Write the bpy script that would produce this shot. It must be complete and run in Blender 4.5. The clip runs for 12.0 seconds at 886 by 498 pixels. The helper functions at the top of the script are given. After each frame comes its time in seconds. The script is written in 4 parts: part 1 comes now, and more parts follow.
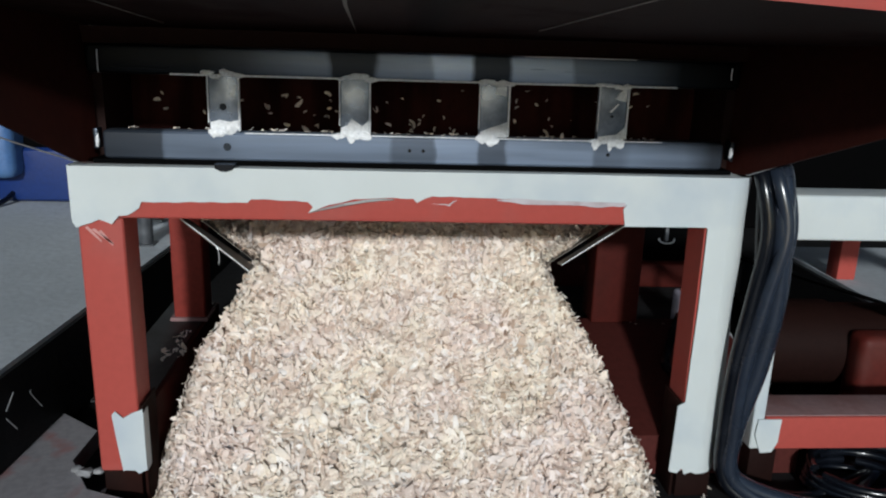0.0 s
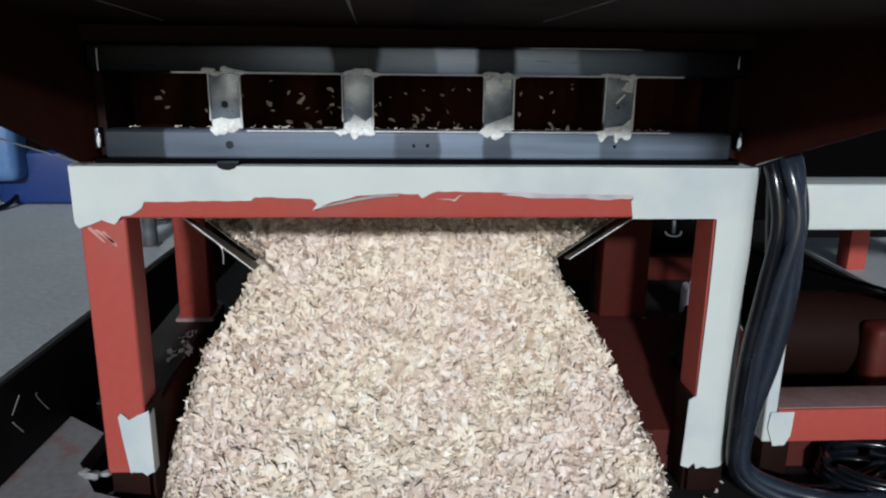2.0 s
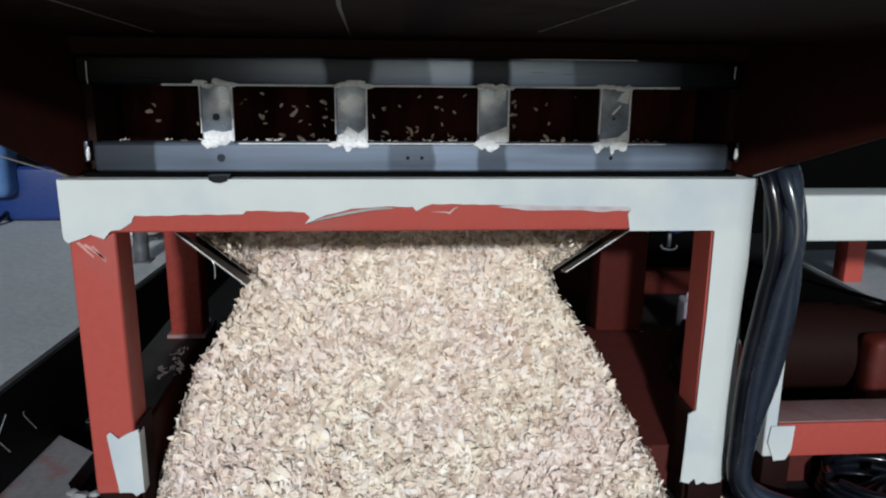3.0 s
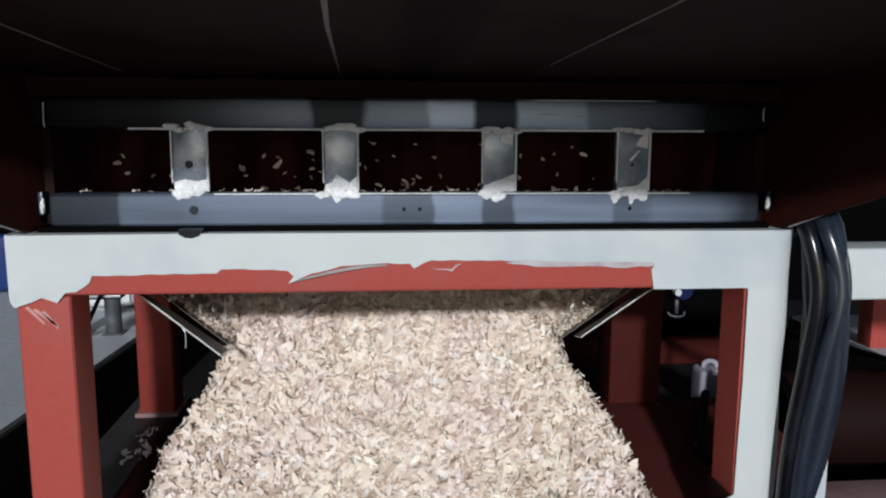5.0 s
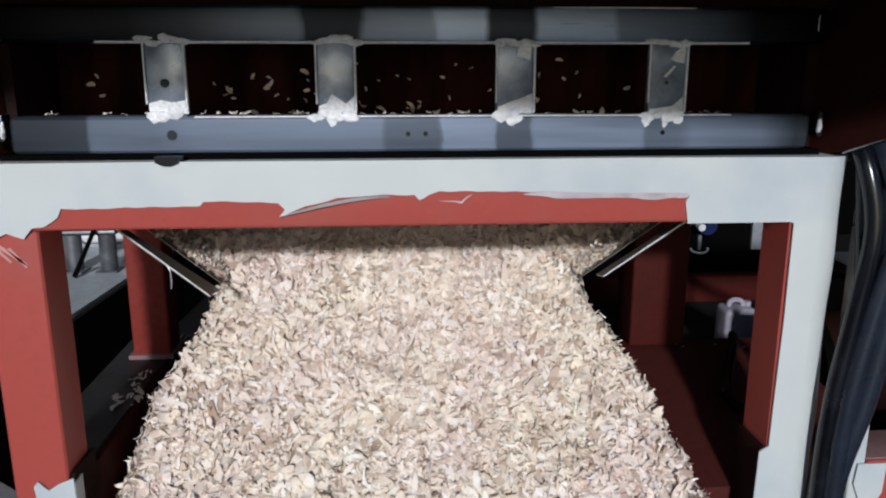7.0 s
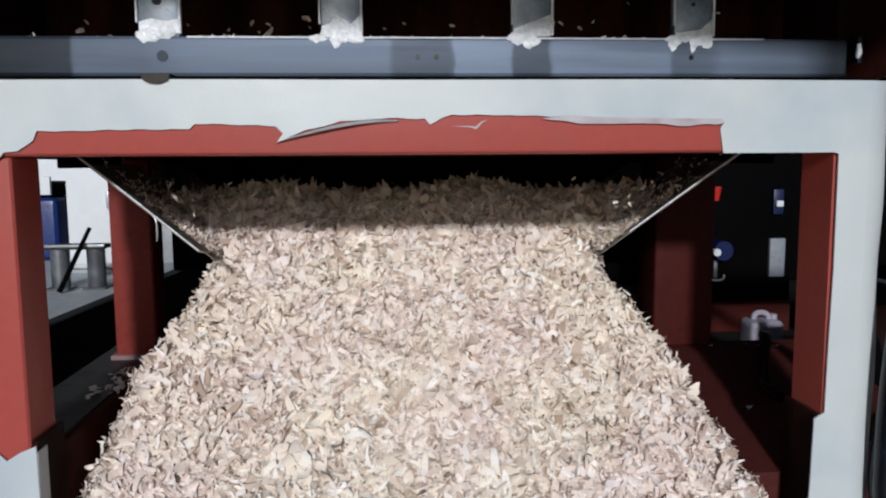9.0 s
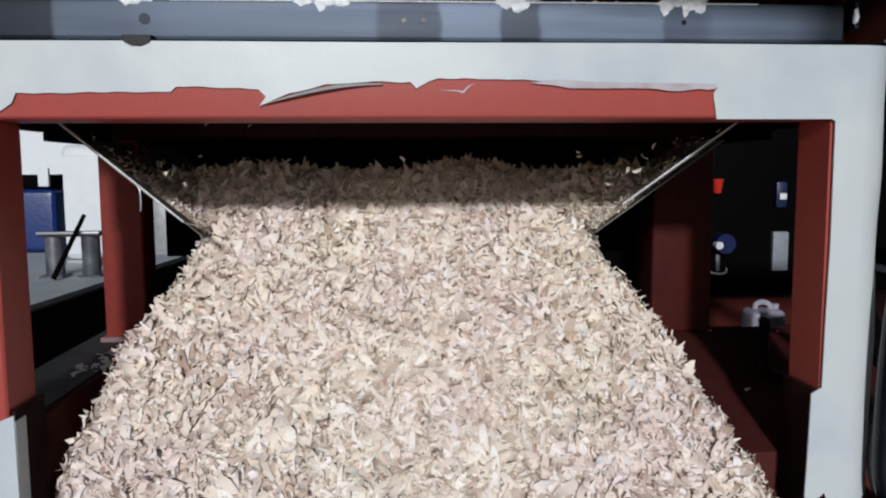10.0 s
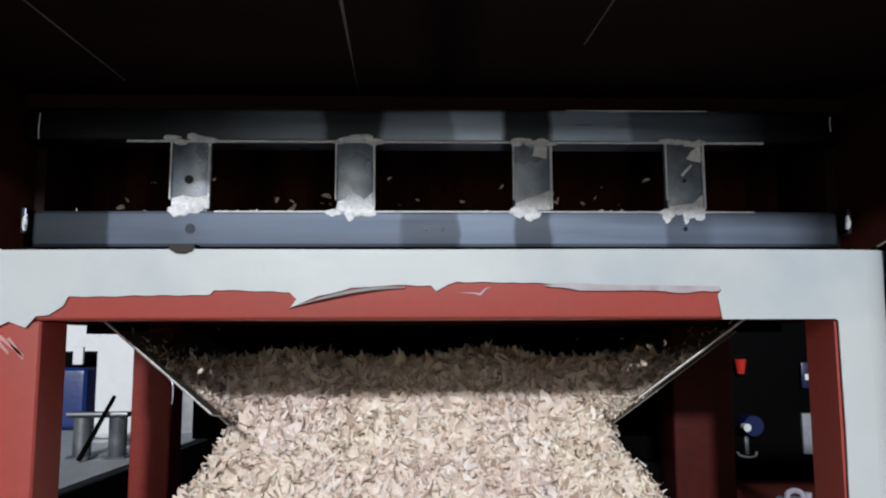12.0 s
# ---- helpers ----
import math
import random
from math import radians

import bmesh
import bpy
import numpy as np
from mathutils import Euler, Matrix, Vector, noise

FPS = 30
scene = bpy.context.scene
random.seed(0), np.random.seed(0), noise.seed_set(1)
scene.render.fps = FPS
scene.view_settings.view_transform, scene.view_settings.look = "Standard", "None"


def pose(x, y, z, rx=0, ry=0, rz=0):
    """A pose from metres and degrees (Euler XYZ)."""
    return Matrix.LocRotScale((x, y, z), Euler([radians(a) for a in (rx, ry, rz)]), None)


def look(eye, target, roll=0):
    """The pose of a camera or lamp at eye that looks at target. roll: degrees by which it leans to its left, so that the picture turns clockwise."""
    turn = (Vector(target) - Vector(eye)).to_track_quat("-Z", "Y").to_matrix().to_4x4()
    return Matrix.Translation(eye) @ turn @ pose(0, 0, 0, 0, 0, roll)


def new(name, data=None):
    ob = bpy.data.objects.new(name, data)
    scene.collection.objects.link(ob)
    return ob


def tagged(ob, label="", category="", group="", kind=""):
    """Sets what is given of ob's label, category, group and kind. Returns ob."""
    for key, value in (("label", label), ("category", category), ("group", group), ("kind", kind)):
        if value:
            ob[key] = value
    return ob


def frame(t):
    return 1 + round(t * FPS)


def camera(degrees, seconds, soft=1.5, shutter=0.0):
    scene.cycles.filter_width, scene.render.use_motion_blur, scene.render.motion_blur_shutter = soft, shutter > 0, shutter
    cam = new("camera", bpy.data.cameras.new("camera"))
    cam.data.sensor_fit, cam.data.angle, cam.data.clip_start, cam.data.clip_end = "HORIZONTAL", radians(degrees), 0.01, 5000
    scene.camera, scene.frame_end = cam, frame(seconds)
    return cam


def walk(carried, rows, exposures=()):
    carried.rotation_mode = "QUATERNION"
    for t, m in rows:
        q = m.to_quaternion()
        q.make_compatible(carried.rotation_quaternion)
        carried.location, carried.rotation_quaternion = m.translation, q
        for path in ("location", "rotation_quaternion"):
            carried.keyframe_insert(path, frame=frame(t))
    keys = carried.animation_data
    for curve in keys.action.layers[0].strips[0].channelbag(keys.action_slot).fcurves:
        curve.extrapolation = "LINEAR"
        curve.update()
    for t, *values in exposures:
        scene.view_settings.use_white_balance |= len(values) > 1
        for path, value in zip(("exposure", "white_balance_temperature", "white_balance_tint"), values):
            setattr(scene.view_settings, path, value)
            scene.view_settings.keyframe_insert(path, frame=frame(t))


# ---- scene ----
cam = camera(60.2, 12.0, soft=2.1)
PATH = [
    (0, (-0.07, -1.531, 0.958), (0.074, 0.395, 0.438), 1.8),
    (0.5, (-0.071, -1.525, 0.953), (0.068, 0.402, 0.438), 1.6),
    (1, (-0.068, -1.518, 0.953), (0.062, 0.409, 0.434), 1.3),
    (1.5, (-0.069, -1.518, 0.95), (0.062, 0.408, 0.428), 1.0),
    (2, (-0.071, -1.515, 0.95), (0.06, 0.41, 0.423), 0.8),
    (2.5, (-0.063, -1.517, 0.952), (0.071, 0.407, 0.421), 0.8),
    (3, (-0.071, -1.496, 0.939), (0.075, 0.438, 0.453), 0.6),
    (3.5, (-0.079, -1.476, 0.939), (0.074, 0.473, 0.517), 0.7),
    (3.7, (-0.09, -1.468, 0.909), (0.075, 0.49, 0.54), 0.8),
    (5.3, (-0.074, -1.291, 0.874), (0.099, 0.68, 0.579), 0.2),
    (5.5, (-0.071, -1.268, 0.872), (0.1, 0.698, 0.544), 0.2),
    (6, (-0.066, -1.229, 0.856), (0.094, 0.722, 0.446), 0.1),
    (6.5, (-0.064, -1.207, 0.854), (0.094, 0.735, 0.4), 0.0),
    (7, (-0.06, -1.191, 0.845), (0.079, 0.75, 0.384), -0.0),
    (7.5, (-0.059, -1.171, 0.832), (0.073, 0.77, 0.368), -0.2),
    (7.7, (-0.063, -1.151, 0.78), (0.076, 0.802, 0.372), -0.5),
    (9.3, (-0.076, -1.113, 0.585), (0.066, 0.869, 0.361), -0.3),
    (9.5, (-0.06, -1.11, 0.583), (0.069, 0.872, 0.348), -0.1),
    (10, (-0.045, -1.1, 0.526), (0.081, 0.886, 0.323), -0.3),
    (10.5, (-0.048, -1.109, 0.504), (0.068, 0.881, 0.337), -0.2),
    (11, (-0.064, -1.129, 0.523), (0.023, 0.869, 0.504), 0.0),
    (11.5, (-0.063, -1.153, 0.574), (0.015, 0.84, 0.714), 0.1),
    (12, (-0.037, -1.158, 0.571), (0.024, 0.828, 0.804), -0.2),
]
walk(cam, [(t, look(eye, target, roll)) for t, eye, target, roll in PATH], [(0, -0.03, 6500, 5), (3.5, 0.0, 6500, 6), (6.0, 0.01, 6500, 10), (7.5, -0.03, 6450, 10), (9.5, -0.10, 6450, 10), (12, -0.12, 6450, 10)])

# ---- light: low daylight through the assumed open front of the workshop ----
world = bpy.data.worlds.new("daylight")
scene.world = world
world.use_nodes = True
wn = world.node_tree.nodes
sky = wn.new("ShaderNodeTexSky")
sky.sky_type = "NISHITA"
sky.sun_disc = False
sky.sun_elevation = radians(18)
sky.dust_density = 0.6
sky.ozone_density = 2.5
sky.sun_rotation = radians(187)
world.node_tree.links.new(sky.outputs[0], wn["Background"].inputs[0])
wn["Background"].inputs[1].default_value = 0.065
sun = new("sun", bpy.data.lights.new("sun", "SUN"))
sun.data.energy = 2.78
sun.data.angle = radians(3.0)
sun.data.color = (0.94, 0.962, 1.0)
sun.matrix_world = look((-0.4, -6.0, 2.02), (0, 0, 0))
scene.view_settings.exposure = 0.0


# ---- materials ----
def nodes_of(name):
    m = bpy.data.materials.new(name)
    m.use_nodes = True
    t = m.node_tree
    return m, t, t.nodes["Principled BSDF"]


def mix_col(t, fac, a, b):
    n = t.nodes.new("ShaderNodeMix")
    n.data_type = "RGBA"
    if fac is not None:
        t.links.new(fac, n.inputs[0])
    for i, c in ((6, a), (7, b)):
        if isinstance(c, tuple):
            n.inputs[i].default_value = (*c, 1)
        else:
            t.links.new(c, n.inputs[i])
    return n.outputs[2]


def noise_fac(t, scale, lo, hi, detail=5, stretch=None):
    co = t.nodes.new("ShaderNodeTexCoord")
    out = co.outputs["Object"]
    if stretch:
        mp = t.nodes.new("ShaderNodeMapping")
        mp.inputs["Scale"].default_value = stretch
        t.links.new(out, mp.inputs[0])
        out = mp.outputs[0]
    n = t.nodes.new("ShaderNodeTexNoise")
    n.inputs["Scale"].default_value = scale
    n.inputs["Detail"].default_value = detail
    t.links.new(out, n.inputs["Vector"])
    r = t.nodes.new("ShaderNodeMapRange")
    r.inputs[1].default_value, r.inputs[2].default_value = lo, hi
    t.links.new(n.outputs[0], r.inputs[0])
    return r.outputs[0]


def add_bump(t, b, fac, strength, distance):
    n = t.nodes.new("ShaderNodeBump")
    n.inputs["Strength"].default_value = strength
    n.inputs["Distance"].default_value = distance
    t.links.new(fac, n.inputs["Height"])
    t.links.new(n.outputs[0], b.inputs["Normal"])


def painted(name, base, worn, rough=0.5, metal=0.0, big=4.0, fine=60.0, wear=(0.55, 0.75), bump=0.15, stretch=None, spec=0.5, light=0.78):
    """A surface in two colours: broad stains, fine speckle, uneven gloss and a little relief."""
    m, t, b = nodes_of(name)
    f1 = noise_fac(t, big, wear[0], wear[1], stretch=stretch)
    f2 = noise_fac(t, fine, 0.35, 0.75)
    dark = tuple(c * light for c in base)
    t.links.new(mix_col(t, f1, mix_col(t, f2, base, dark), worn), b.inputs["Base Color"])
    r = t.nodes.new("ShaderNodeMapRange")
    r.inputs[3].default_value, r.inputs[4].default_value = rough * 0.8, min(1.0, rough * 1.25)
    t.links.new(f1, r.inputs[0])
    t.links.new(r.outputs[0], b.inputs["Roughness"])
    b.inputs["Metallic"].default_value = metal
    b.inputs["Specular IOR Level"].default_value = spec
    add_bump(t, b, f2, bump, 0.002)
    return m


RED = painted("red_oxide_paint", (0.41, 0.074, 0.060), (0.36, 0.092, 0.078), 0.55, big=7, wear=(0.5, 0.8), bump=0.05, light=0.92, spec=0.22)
# frame red dimmed for the parts shaded behind the beam
DIMMED_RED = painted("dimmed_red_paint", (0.10, 0.016, 0.012), (0.10, 0.036, 0.030), 0.65, big=5, wear=(0.52, 0.82), spec=0.2)
# the shade under the hood is put into these two near-black reds
HOOD_RED = painted("shaded_hood_red", (0.019, 0.0058, 0.0045), (0.013, 0.005, 0.004), 0.85, big=3, spec=0.10)
HOOD_SIDE = painted("shaded_hood_side_red", (0.028, 0.0062, 0.0044), (0.016, 0.005, 0.0038), 0.85, big=3, spec=0.08)
WHITE = painted("white_masking_paper", (0.60, 0.640, 0.64), (0.42, 0.485, 0.545), 0.5, big=4.0, fine=11, wear=(0.50, 0.78), bump=0.4, light=0.95)
DARK_STEEL = painted("dark_mill_scale_steel", (0.066, 0.080, 0.105), (0.020, 0.025, 0.033), 0.36, metal=0.75, big=5, fine=80, wear=(0.45, 0.58), bump=0.003, stretch=(1.0, 1.0, 0.15))


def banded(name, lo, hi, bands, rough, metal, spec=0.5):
    """Rolled steel with stains, reflections and shaded ends painted along x: bands of (place, grey level)."""
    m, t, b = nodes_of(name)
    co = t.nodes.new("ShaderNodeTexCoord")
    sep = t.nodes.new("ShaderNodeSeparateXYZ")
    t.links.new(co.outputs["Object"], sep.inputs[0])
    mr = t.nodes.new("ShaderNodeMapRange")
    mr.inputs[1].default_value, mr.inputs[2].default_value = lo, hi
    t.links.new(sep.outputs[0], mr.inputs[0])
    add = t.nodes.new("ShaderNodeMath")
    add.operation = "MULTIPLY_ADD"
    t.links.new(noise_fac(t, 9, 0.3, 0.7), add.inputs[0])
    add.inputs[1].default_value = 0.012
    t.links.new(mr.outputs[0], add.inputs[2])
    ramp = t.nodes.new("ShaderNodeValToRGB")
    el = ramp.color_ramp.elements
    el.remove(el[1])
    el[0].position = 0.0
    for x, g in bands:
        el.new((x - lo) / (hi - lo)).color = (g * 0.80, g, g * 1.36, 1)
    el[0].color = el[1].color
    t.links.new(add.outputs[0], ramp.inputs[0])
    mul = t.nodes.new("ShaderNodeMix")
    mul.data_type, mul.blend_type = "RGBA", "MULTIPLY"
    mul.inputs[0].default_value = 1
    t.links.new(ramp.outputs[0], mul.inputs[6])
    streak = noise_fac(t, 26, 0.30, 0.72, 6, (0.10, 1.0, 1.6))
    t.links.new(mix_col(t, streak, (0.72, 0.72, 0.72), (1.12, 1.12, 1.12)), mul.inputs[7])
    t.links.new(mul.outputs[2], b.inputs["Base Color"])
    r = t.nodes.new("ShaderNodeMapRange")
    r.inputs[3].default_value, r.inputs[4].default_value = rough * 0.75, rough * 1.3
    t.links.new(streak, r.inputs[0])
    t.links.new(r.outputs[0], b.inputs["Roughness"])
    b.inputs["Metallic"].default_value, b.inputs["Specular IOR Level"].default_value = metal, spec
    add_bump(t, b, streak, 0.06, 0.001)
    return m


# painted-in reflections and stains; the left end holds the hood panel's shadow
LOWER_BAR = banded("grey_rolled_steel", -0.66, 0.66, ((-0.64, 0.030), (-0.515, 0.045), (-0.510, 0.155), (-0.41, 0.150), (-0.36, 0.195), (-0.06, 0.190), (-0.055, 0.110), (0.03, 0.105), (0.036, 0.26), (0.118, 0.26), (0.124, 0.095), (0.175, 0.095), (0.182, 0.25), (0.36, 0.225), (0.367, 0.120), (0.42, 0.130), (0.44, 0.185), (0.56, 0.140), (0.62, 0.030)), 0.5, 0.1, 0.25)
# bright stops are painted reflections, both ends fade into painted shade
UPPER_BAR = banded("steel_shaded_to_ends", -0.67, 0.67, ((-0.62, 0.003), (-0.44, 0.009), (-0.35, 0.039), (-0.23, 0.133), (-0.186, 0.148), (-0.178, 0.023), (-0.10, 0.025), (-0.088, 0.203), (0.02, 0.265), (0.028, 0.515), (0.10, 0.515), (0.108, 0.039), (0.18, 0.039), (0.188, 0.437), (0.31, 0.406), (0.318, 0.203), (0.43, 0.125), (0.53, 0.011), (0.62, 0.002)), 0.34, 0.6, 0.2)
WELD = painted("bright_ground_weld", (0.94, 0.95, 0.97), (0.80, 0.82, 0.86), 0.3, metal=0.05, big=30, fine=160, bump=0.8)
CHUTE = painted("dusty_sheet_steel", (0.30, 0.27, 0.24), (0.20, 0.17, 0.15), 0.45, metal=0.5, big=8)
BLACK = painted("black_rubber", (0.004, 0.005, 0.008), (0.008, 0.010, 0.015), 0.25, big=12, bump=0.03, spec=0.5)
HOSE = painted("blue_black_hose", (0.019, 0.026, 0.041), (0.012, 0.016, 0.026), 0.28, big=12, bump=0.03, spec=0.7)
LEDGE = painted("dust_on_red_paint", (0.26, 0.16, 0.16), (0.20, 0.09, 0.085), 0.8, big=7, wear=(0.45, 0.7))
STRAP = painted("brushed_strap_steel", (0.30, 0.35, 0.43), (0.085, 0.10, 0.13), 0.33, metal=0.6, big=16, fine=70, wear=(0.36, 0.66), bump=0.02)
PIT = painted("near_black_concrete", (0.010, 0.011, 0.012), (0.02, 0.02, 0.02), 0.8, big=3, fine=30, bump=0.4, spec=0.2)
CONCRETE = painted("grey_concrete", (0.52, 0.56, 0.60), (0.40, 0.435, 0.47), 0.7, big=1.3, fine=40, wear=(0.4, 0.7), bump=0.3)
PIT_FLOOR = painted("near_black_pit_floor", (0.013, 0.013, 0.014), (0.008, 0.008, 0.008), 0.85, big=3, fine=40, bump=0.5, spec=0.2)
BLUE = painted("blue_machine_paint", (0.008, 0.030, 0.15), (0.006, 0.022, 0.11), 0.4, big=5)
LIGHT_BLUE = painted("faded_blue_paint", (0.07, 0.16, 0.36), (0.09, 0.18, 0.34), 0.5, big=5)
WALL = painted("white_painted_plaster", (0.70, 0.72, 0.74), (0.60, 0.62, 0.65), 0.75, big=1.0, fine=30, bump=0.02, light=0.95)
ROOF = painted("grey_sheet_roof", (0.12, 0.125, 0.13), (0.09, 0.09, 0.095), 0.6, big=0.7, fine=10)
GREY = painted("galvanised_grey", (0.42, 0.43, 0.45), (0.32, 0.33, 0.35), 0.45, metal=0.4, big=6)
# blacker than real paint, so it also stands in for unlit depths
BLACK_AND_SHADE = painted("black_paint_and_shade", (0.0018, 0.0018, 0.002), (0.004, 0.0033, 0.0033), 0.8, big=3, spec=0.02)
ASPHALT = painted("worn_asphalt", (0.10, 0.10, 0.105), (0.07, 0.07, 0.072), 0.85, big=1, fine=90, bump=0.6)
RAIL = painted("dark_dusty_grey", (0.014, 0.015, 0.016), (0.03, 0.028, 0.026), 0.7, big=9)
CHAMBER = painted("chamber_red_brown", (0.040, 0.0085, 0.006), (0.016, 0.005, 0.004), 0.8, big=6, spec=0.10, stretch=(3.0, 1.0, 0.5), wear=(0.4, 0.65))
# left rear leg: its shade is put into a darker red
REAR_RED = painted("shaded_rear_red", (0.23, 0.036, 0.028), (0.15, 0.03, 0.025), 0.6, big=5, spec=0.15)
# red darkened to black; carries the shade of the drum and chamber ends
BLACK_RED = painted("darkened_black_red", (0.014, 0.005, 0.004), (0.026, 0.007, 0.005), 0.8, big=4, spec=0.10)
# right rear leg's deeper shade is painted in here
DEEP_RED = painted("darkened_deep_red", (0.062, 0.0095, 0.007), (0.036, 0.009, 0.007), 0.7, big=4, spec=0.12)
JUG = painted("milky_plastic", (0.40, 0.37, 0.44), (0.32, 0.30, 0.36), 0.45, big=12)
SIGNAL_RED = painted("signal_red_plastic", (0.55, 0.03, 0.02), (0.45, 0.03, 0.02), 0.35, big=10)
DULL_PIPE = painted("dull_galvanised_pipe", (0.16, 0.17, 0.185), (0.07, 0.075, 0.085), 0.5, metal=0.4, big=12, wear=(0.45, 0.6))


def chip_material(name, per_island):
    m, t, b = nodes_of(name)
    if per_island:
        rnd = t.nodes.new("ShaderNodeNewGeometry").outputs["Random Per Island"]
    else:
        mr = t.nodes.new("ShaderNodeMapRange")
        mr.inputs[3].default_value = 0.5
        t.links.new(t.nodes.new("ShaderNodeObjectInfo").outputs["Random"], mr.inputs[0])
        rnd = mr.outputs[0]
    ramp = t.nodes.new("ShaderNodeValToRGB")
    cols = ((0.0, (0.48, 0.37, 0.29)), (0.08, (0.67, 0.56, 0.48)), (0.25, (0.80, 0.71, 0.63)), (0.50, (0.88, 0.81, 0.74)), (0.70, (0.93, 0.86, 0.76)), (0.86, (0.96, 0.92, 0.87)), (1.0, (0.98, 0.97, 0.95)))
    el = ramp.color_ramp.elements
    el[0].position, el[0].color = cols[0][0], (*cols[0][1], 1)
    el[1].position, el[1].color = cols[-1][0], (*cols[-1][1], 1)
    for p, c in cols[1:-1]:
        e = el.new(p)
        e.color = (*c, 1)
    t.links.new(rnd, ramp.inputs[0])
    f = noise_fac(t, 260, 0.35, 0.7, 3, (1, 1, 1))
    g = t.nodes.new("ShaderNodeMix")
    g.data_type, g.blend_type = "RGBA", "MULTIPLY"
    g.inputs[0].default_value = 1
    t.links.new(ramp.outputs[0], g.inputs[6])
    t.links.new(mix_col(t, f, (0.94, 0.93, 0.92), (1, 1, 1)), g.inputs[7])
    tint = t.nodes.new("ShaderNodeMix")
    tint.data_type, tint.blend_type = "RGBA", "MULTIPLY"
    tint.inputs[0].default_value = 1
    t.links.new(g.outputs[2], tint.inputs[6])
    patch = mix_col(t, noise_fac(t, 5.0, 0.38, 0.62, 4), (1.0, 0.968, 0.912), (0.96, 0.890, 0.885))
    t.links.new(patch, tint.inputs[7])
    t.links.new(tint.outputs[2], b.inputs["Base Color"])
    b.inputs["Roughness"].default_value = 0.75
    b.inputs["Specular IOR Level"].default_value = 0.1
    add_bump(t, b, f, 0.3, 0.001)
    return m


CHIPS = chip_material("pale_wood_shavings", True)
CHIP = chip_material("pale_wood_chip", False)
HEAP = painted("packed_wood_dust", (0.74, 0.65, 0.57), (0.54, 0.45, 0.37), 0.9, big=60, fine=220, wear=(0.35, 0.65), bump=0.6)


# ---- building helpers ----
def finish(name, bm, mat, parent=None, label="", smooth=True):
    me = bpy.data.meshes.new(name)
    bmesh.ops.recalc_face_normals(bm, faces=bm.faces)
    bm.to_mesh(me)
    bm.free()
    me.materials.append(mat)
    if smooth:
        for p in me.polygons:
            p.use_smooth = True
        me.set_sharp_from_angle(angle=radians(35))
    ob = new(name, me)
    ob.parent = parent
    return tagged(ob, label)


def part(name, bm, mat, parent, label=""):
    return finish(name, bm, mat, parent, label)


def thing(name, label, category, group="", kind=""):
    return tagged(new(name), label, category, group, kind)


def box(x0, x1, y0, y1, z0, z1, bev=0.0, seg=2, bm=None):
    b = bm or bmesh.new()
    r = bmesh.ops.create_cube(b, size=1)
    vs = r["verts"]
    for v in vs:
        v.co = Vector((x0 + (v.co.x + 0.5) * (x1 - x0), y0 + (v.co.y + 0.5) * (y1 - y0), z0 + (v.co.z + 0.5) * (z1 - z0)))
    if bev:
        es = list({e for v in vs for e in v.link_edges})
        bmesh.ops.bevel(b, geom=es, offset=bev, segments=seg, profile=0.6, affect="EDGES")
    return b


def rod(p, q, r, seg=14, bm=None, r2=None):
    b = bm or bmesh.new()
    p, q = Vector(p), Vector(q)
    d = q - p
    m = Matrix.Translation((p + q) / 2) @ d.to_track_quat("Z", "Y").to_matrix().to_4x4()
    bmesh.ops.create_cone(b, cap_ends=True, segments=seg, radius1=r, radius2=r if r2 is None else r2, depth=d.length, matrix=m)
    return b


def slab(outline, depth, bm=None):
    """A sheet with the outline (points in space), thickened along depth."""
    b = bm or bmesh.new()
    d = Vector(depth)
    a = [b.verts.new(p) for p in outline]
    c = [b.verts.new(Vector(p) + d) for p in outline]
    b.faces.new(a)
    b.faces.new(c[::-1])
    n = len(a)
    for i in range(n):
        b.faces.new((a[i], a[(i + 1) % n], c[(i + 1) % n], c[i]))
    return b


def tube_path(pts, r, seg=10):
    """A round cable along a smooth line through pts."""
    P = [Vector(p) for p in pts]
    line = []
    for i in range(len(P) - 1):
        a, b_, c, d = P[max(i - 1, 0)], P[i], P[i + 1], P[min(i + 2, len(P) - 1)]
        for k in range(8):
            u = k / 8
            line.append(0.5 * ((2 * b_) + (c - a) * u + (2 * a - 5 * b_ + 4 * c - d) * u * u + (3 * b_ - a - 3 * c + d) * u ** 3))
    line.append(P[-1])
    bm = bmesh.new()
    rings = []
    side = Vector((1, 0, 0.01))
    for i, p in enumerate(line):
        t = (line[min(i + 1, len(line) - 1)] - line[max(i - 1, 0)]).normalized()
        u = (side - t * side.dot(t)).normalized()
        v = t.cross(u)
        side = u
        rings.append([bm.verts.new(p + r * (math.cos(2 * math.pi * k / seg) * u + math.sin(2 * math.pi * k / seg) * v)) for k in range(seg)])
    for a, c in zip(rings, rings[1:]):
        for k in range(seg):
            bm.faces.new((a[k], a[(k + 1) % seg], c[(k + 1) % seg], c[k]))
    bm.faces.new(rings[0])
    bm.faces.new(rings[-1][::-1])
    return bm


def blob(centre, size, seed, n=3):
    """A lumpy bead of metal."""
    bm = bmesh.new()
    bmesh.ops.create_icosphere(bm, subdivisions=n, radius=1)
    for v in bm.verts:
        k = 1 + 0.55 * noise.noise(v.co * 1.9 + Vector((seed * 3.1, seed, -seed)))
        v.co = Vector((centre[0] + v.co.x * size[0] * k, centre[1] + v.co.y * size[1] * k, centre[2] + v.co.z * size[2] * k))
    return bm


# ---- the workshop ----
FLOOR_Z, PIT_Z = 0.22, -0.05


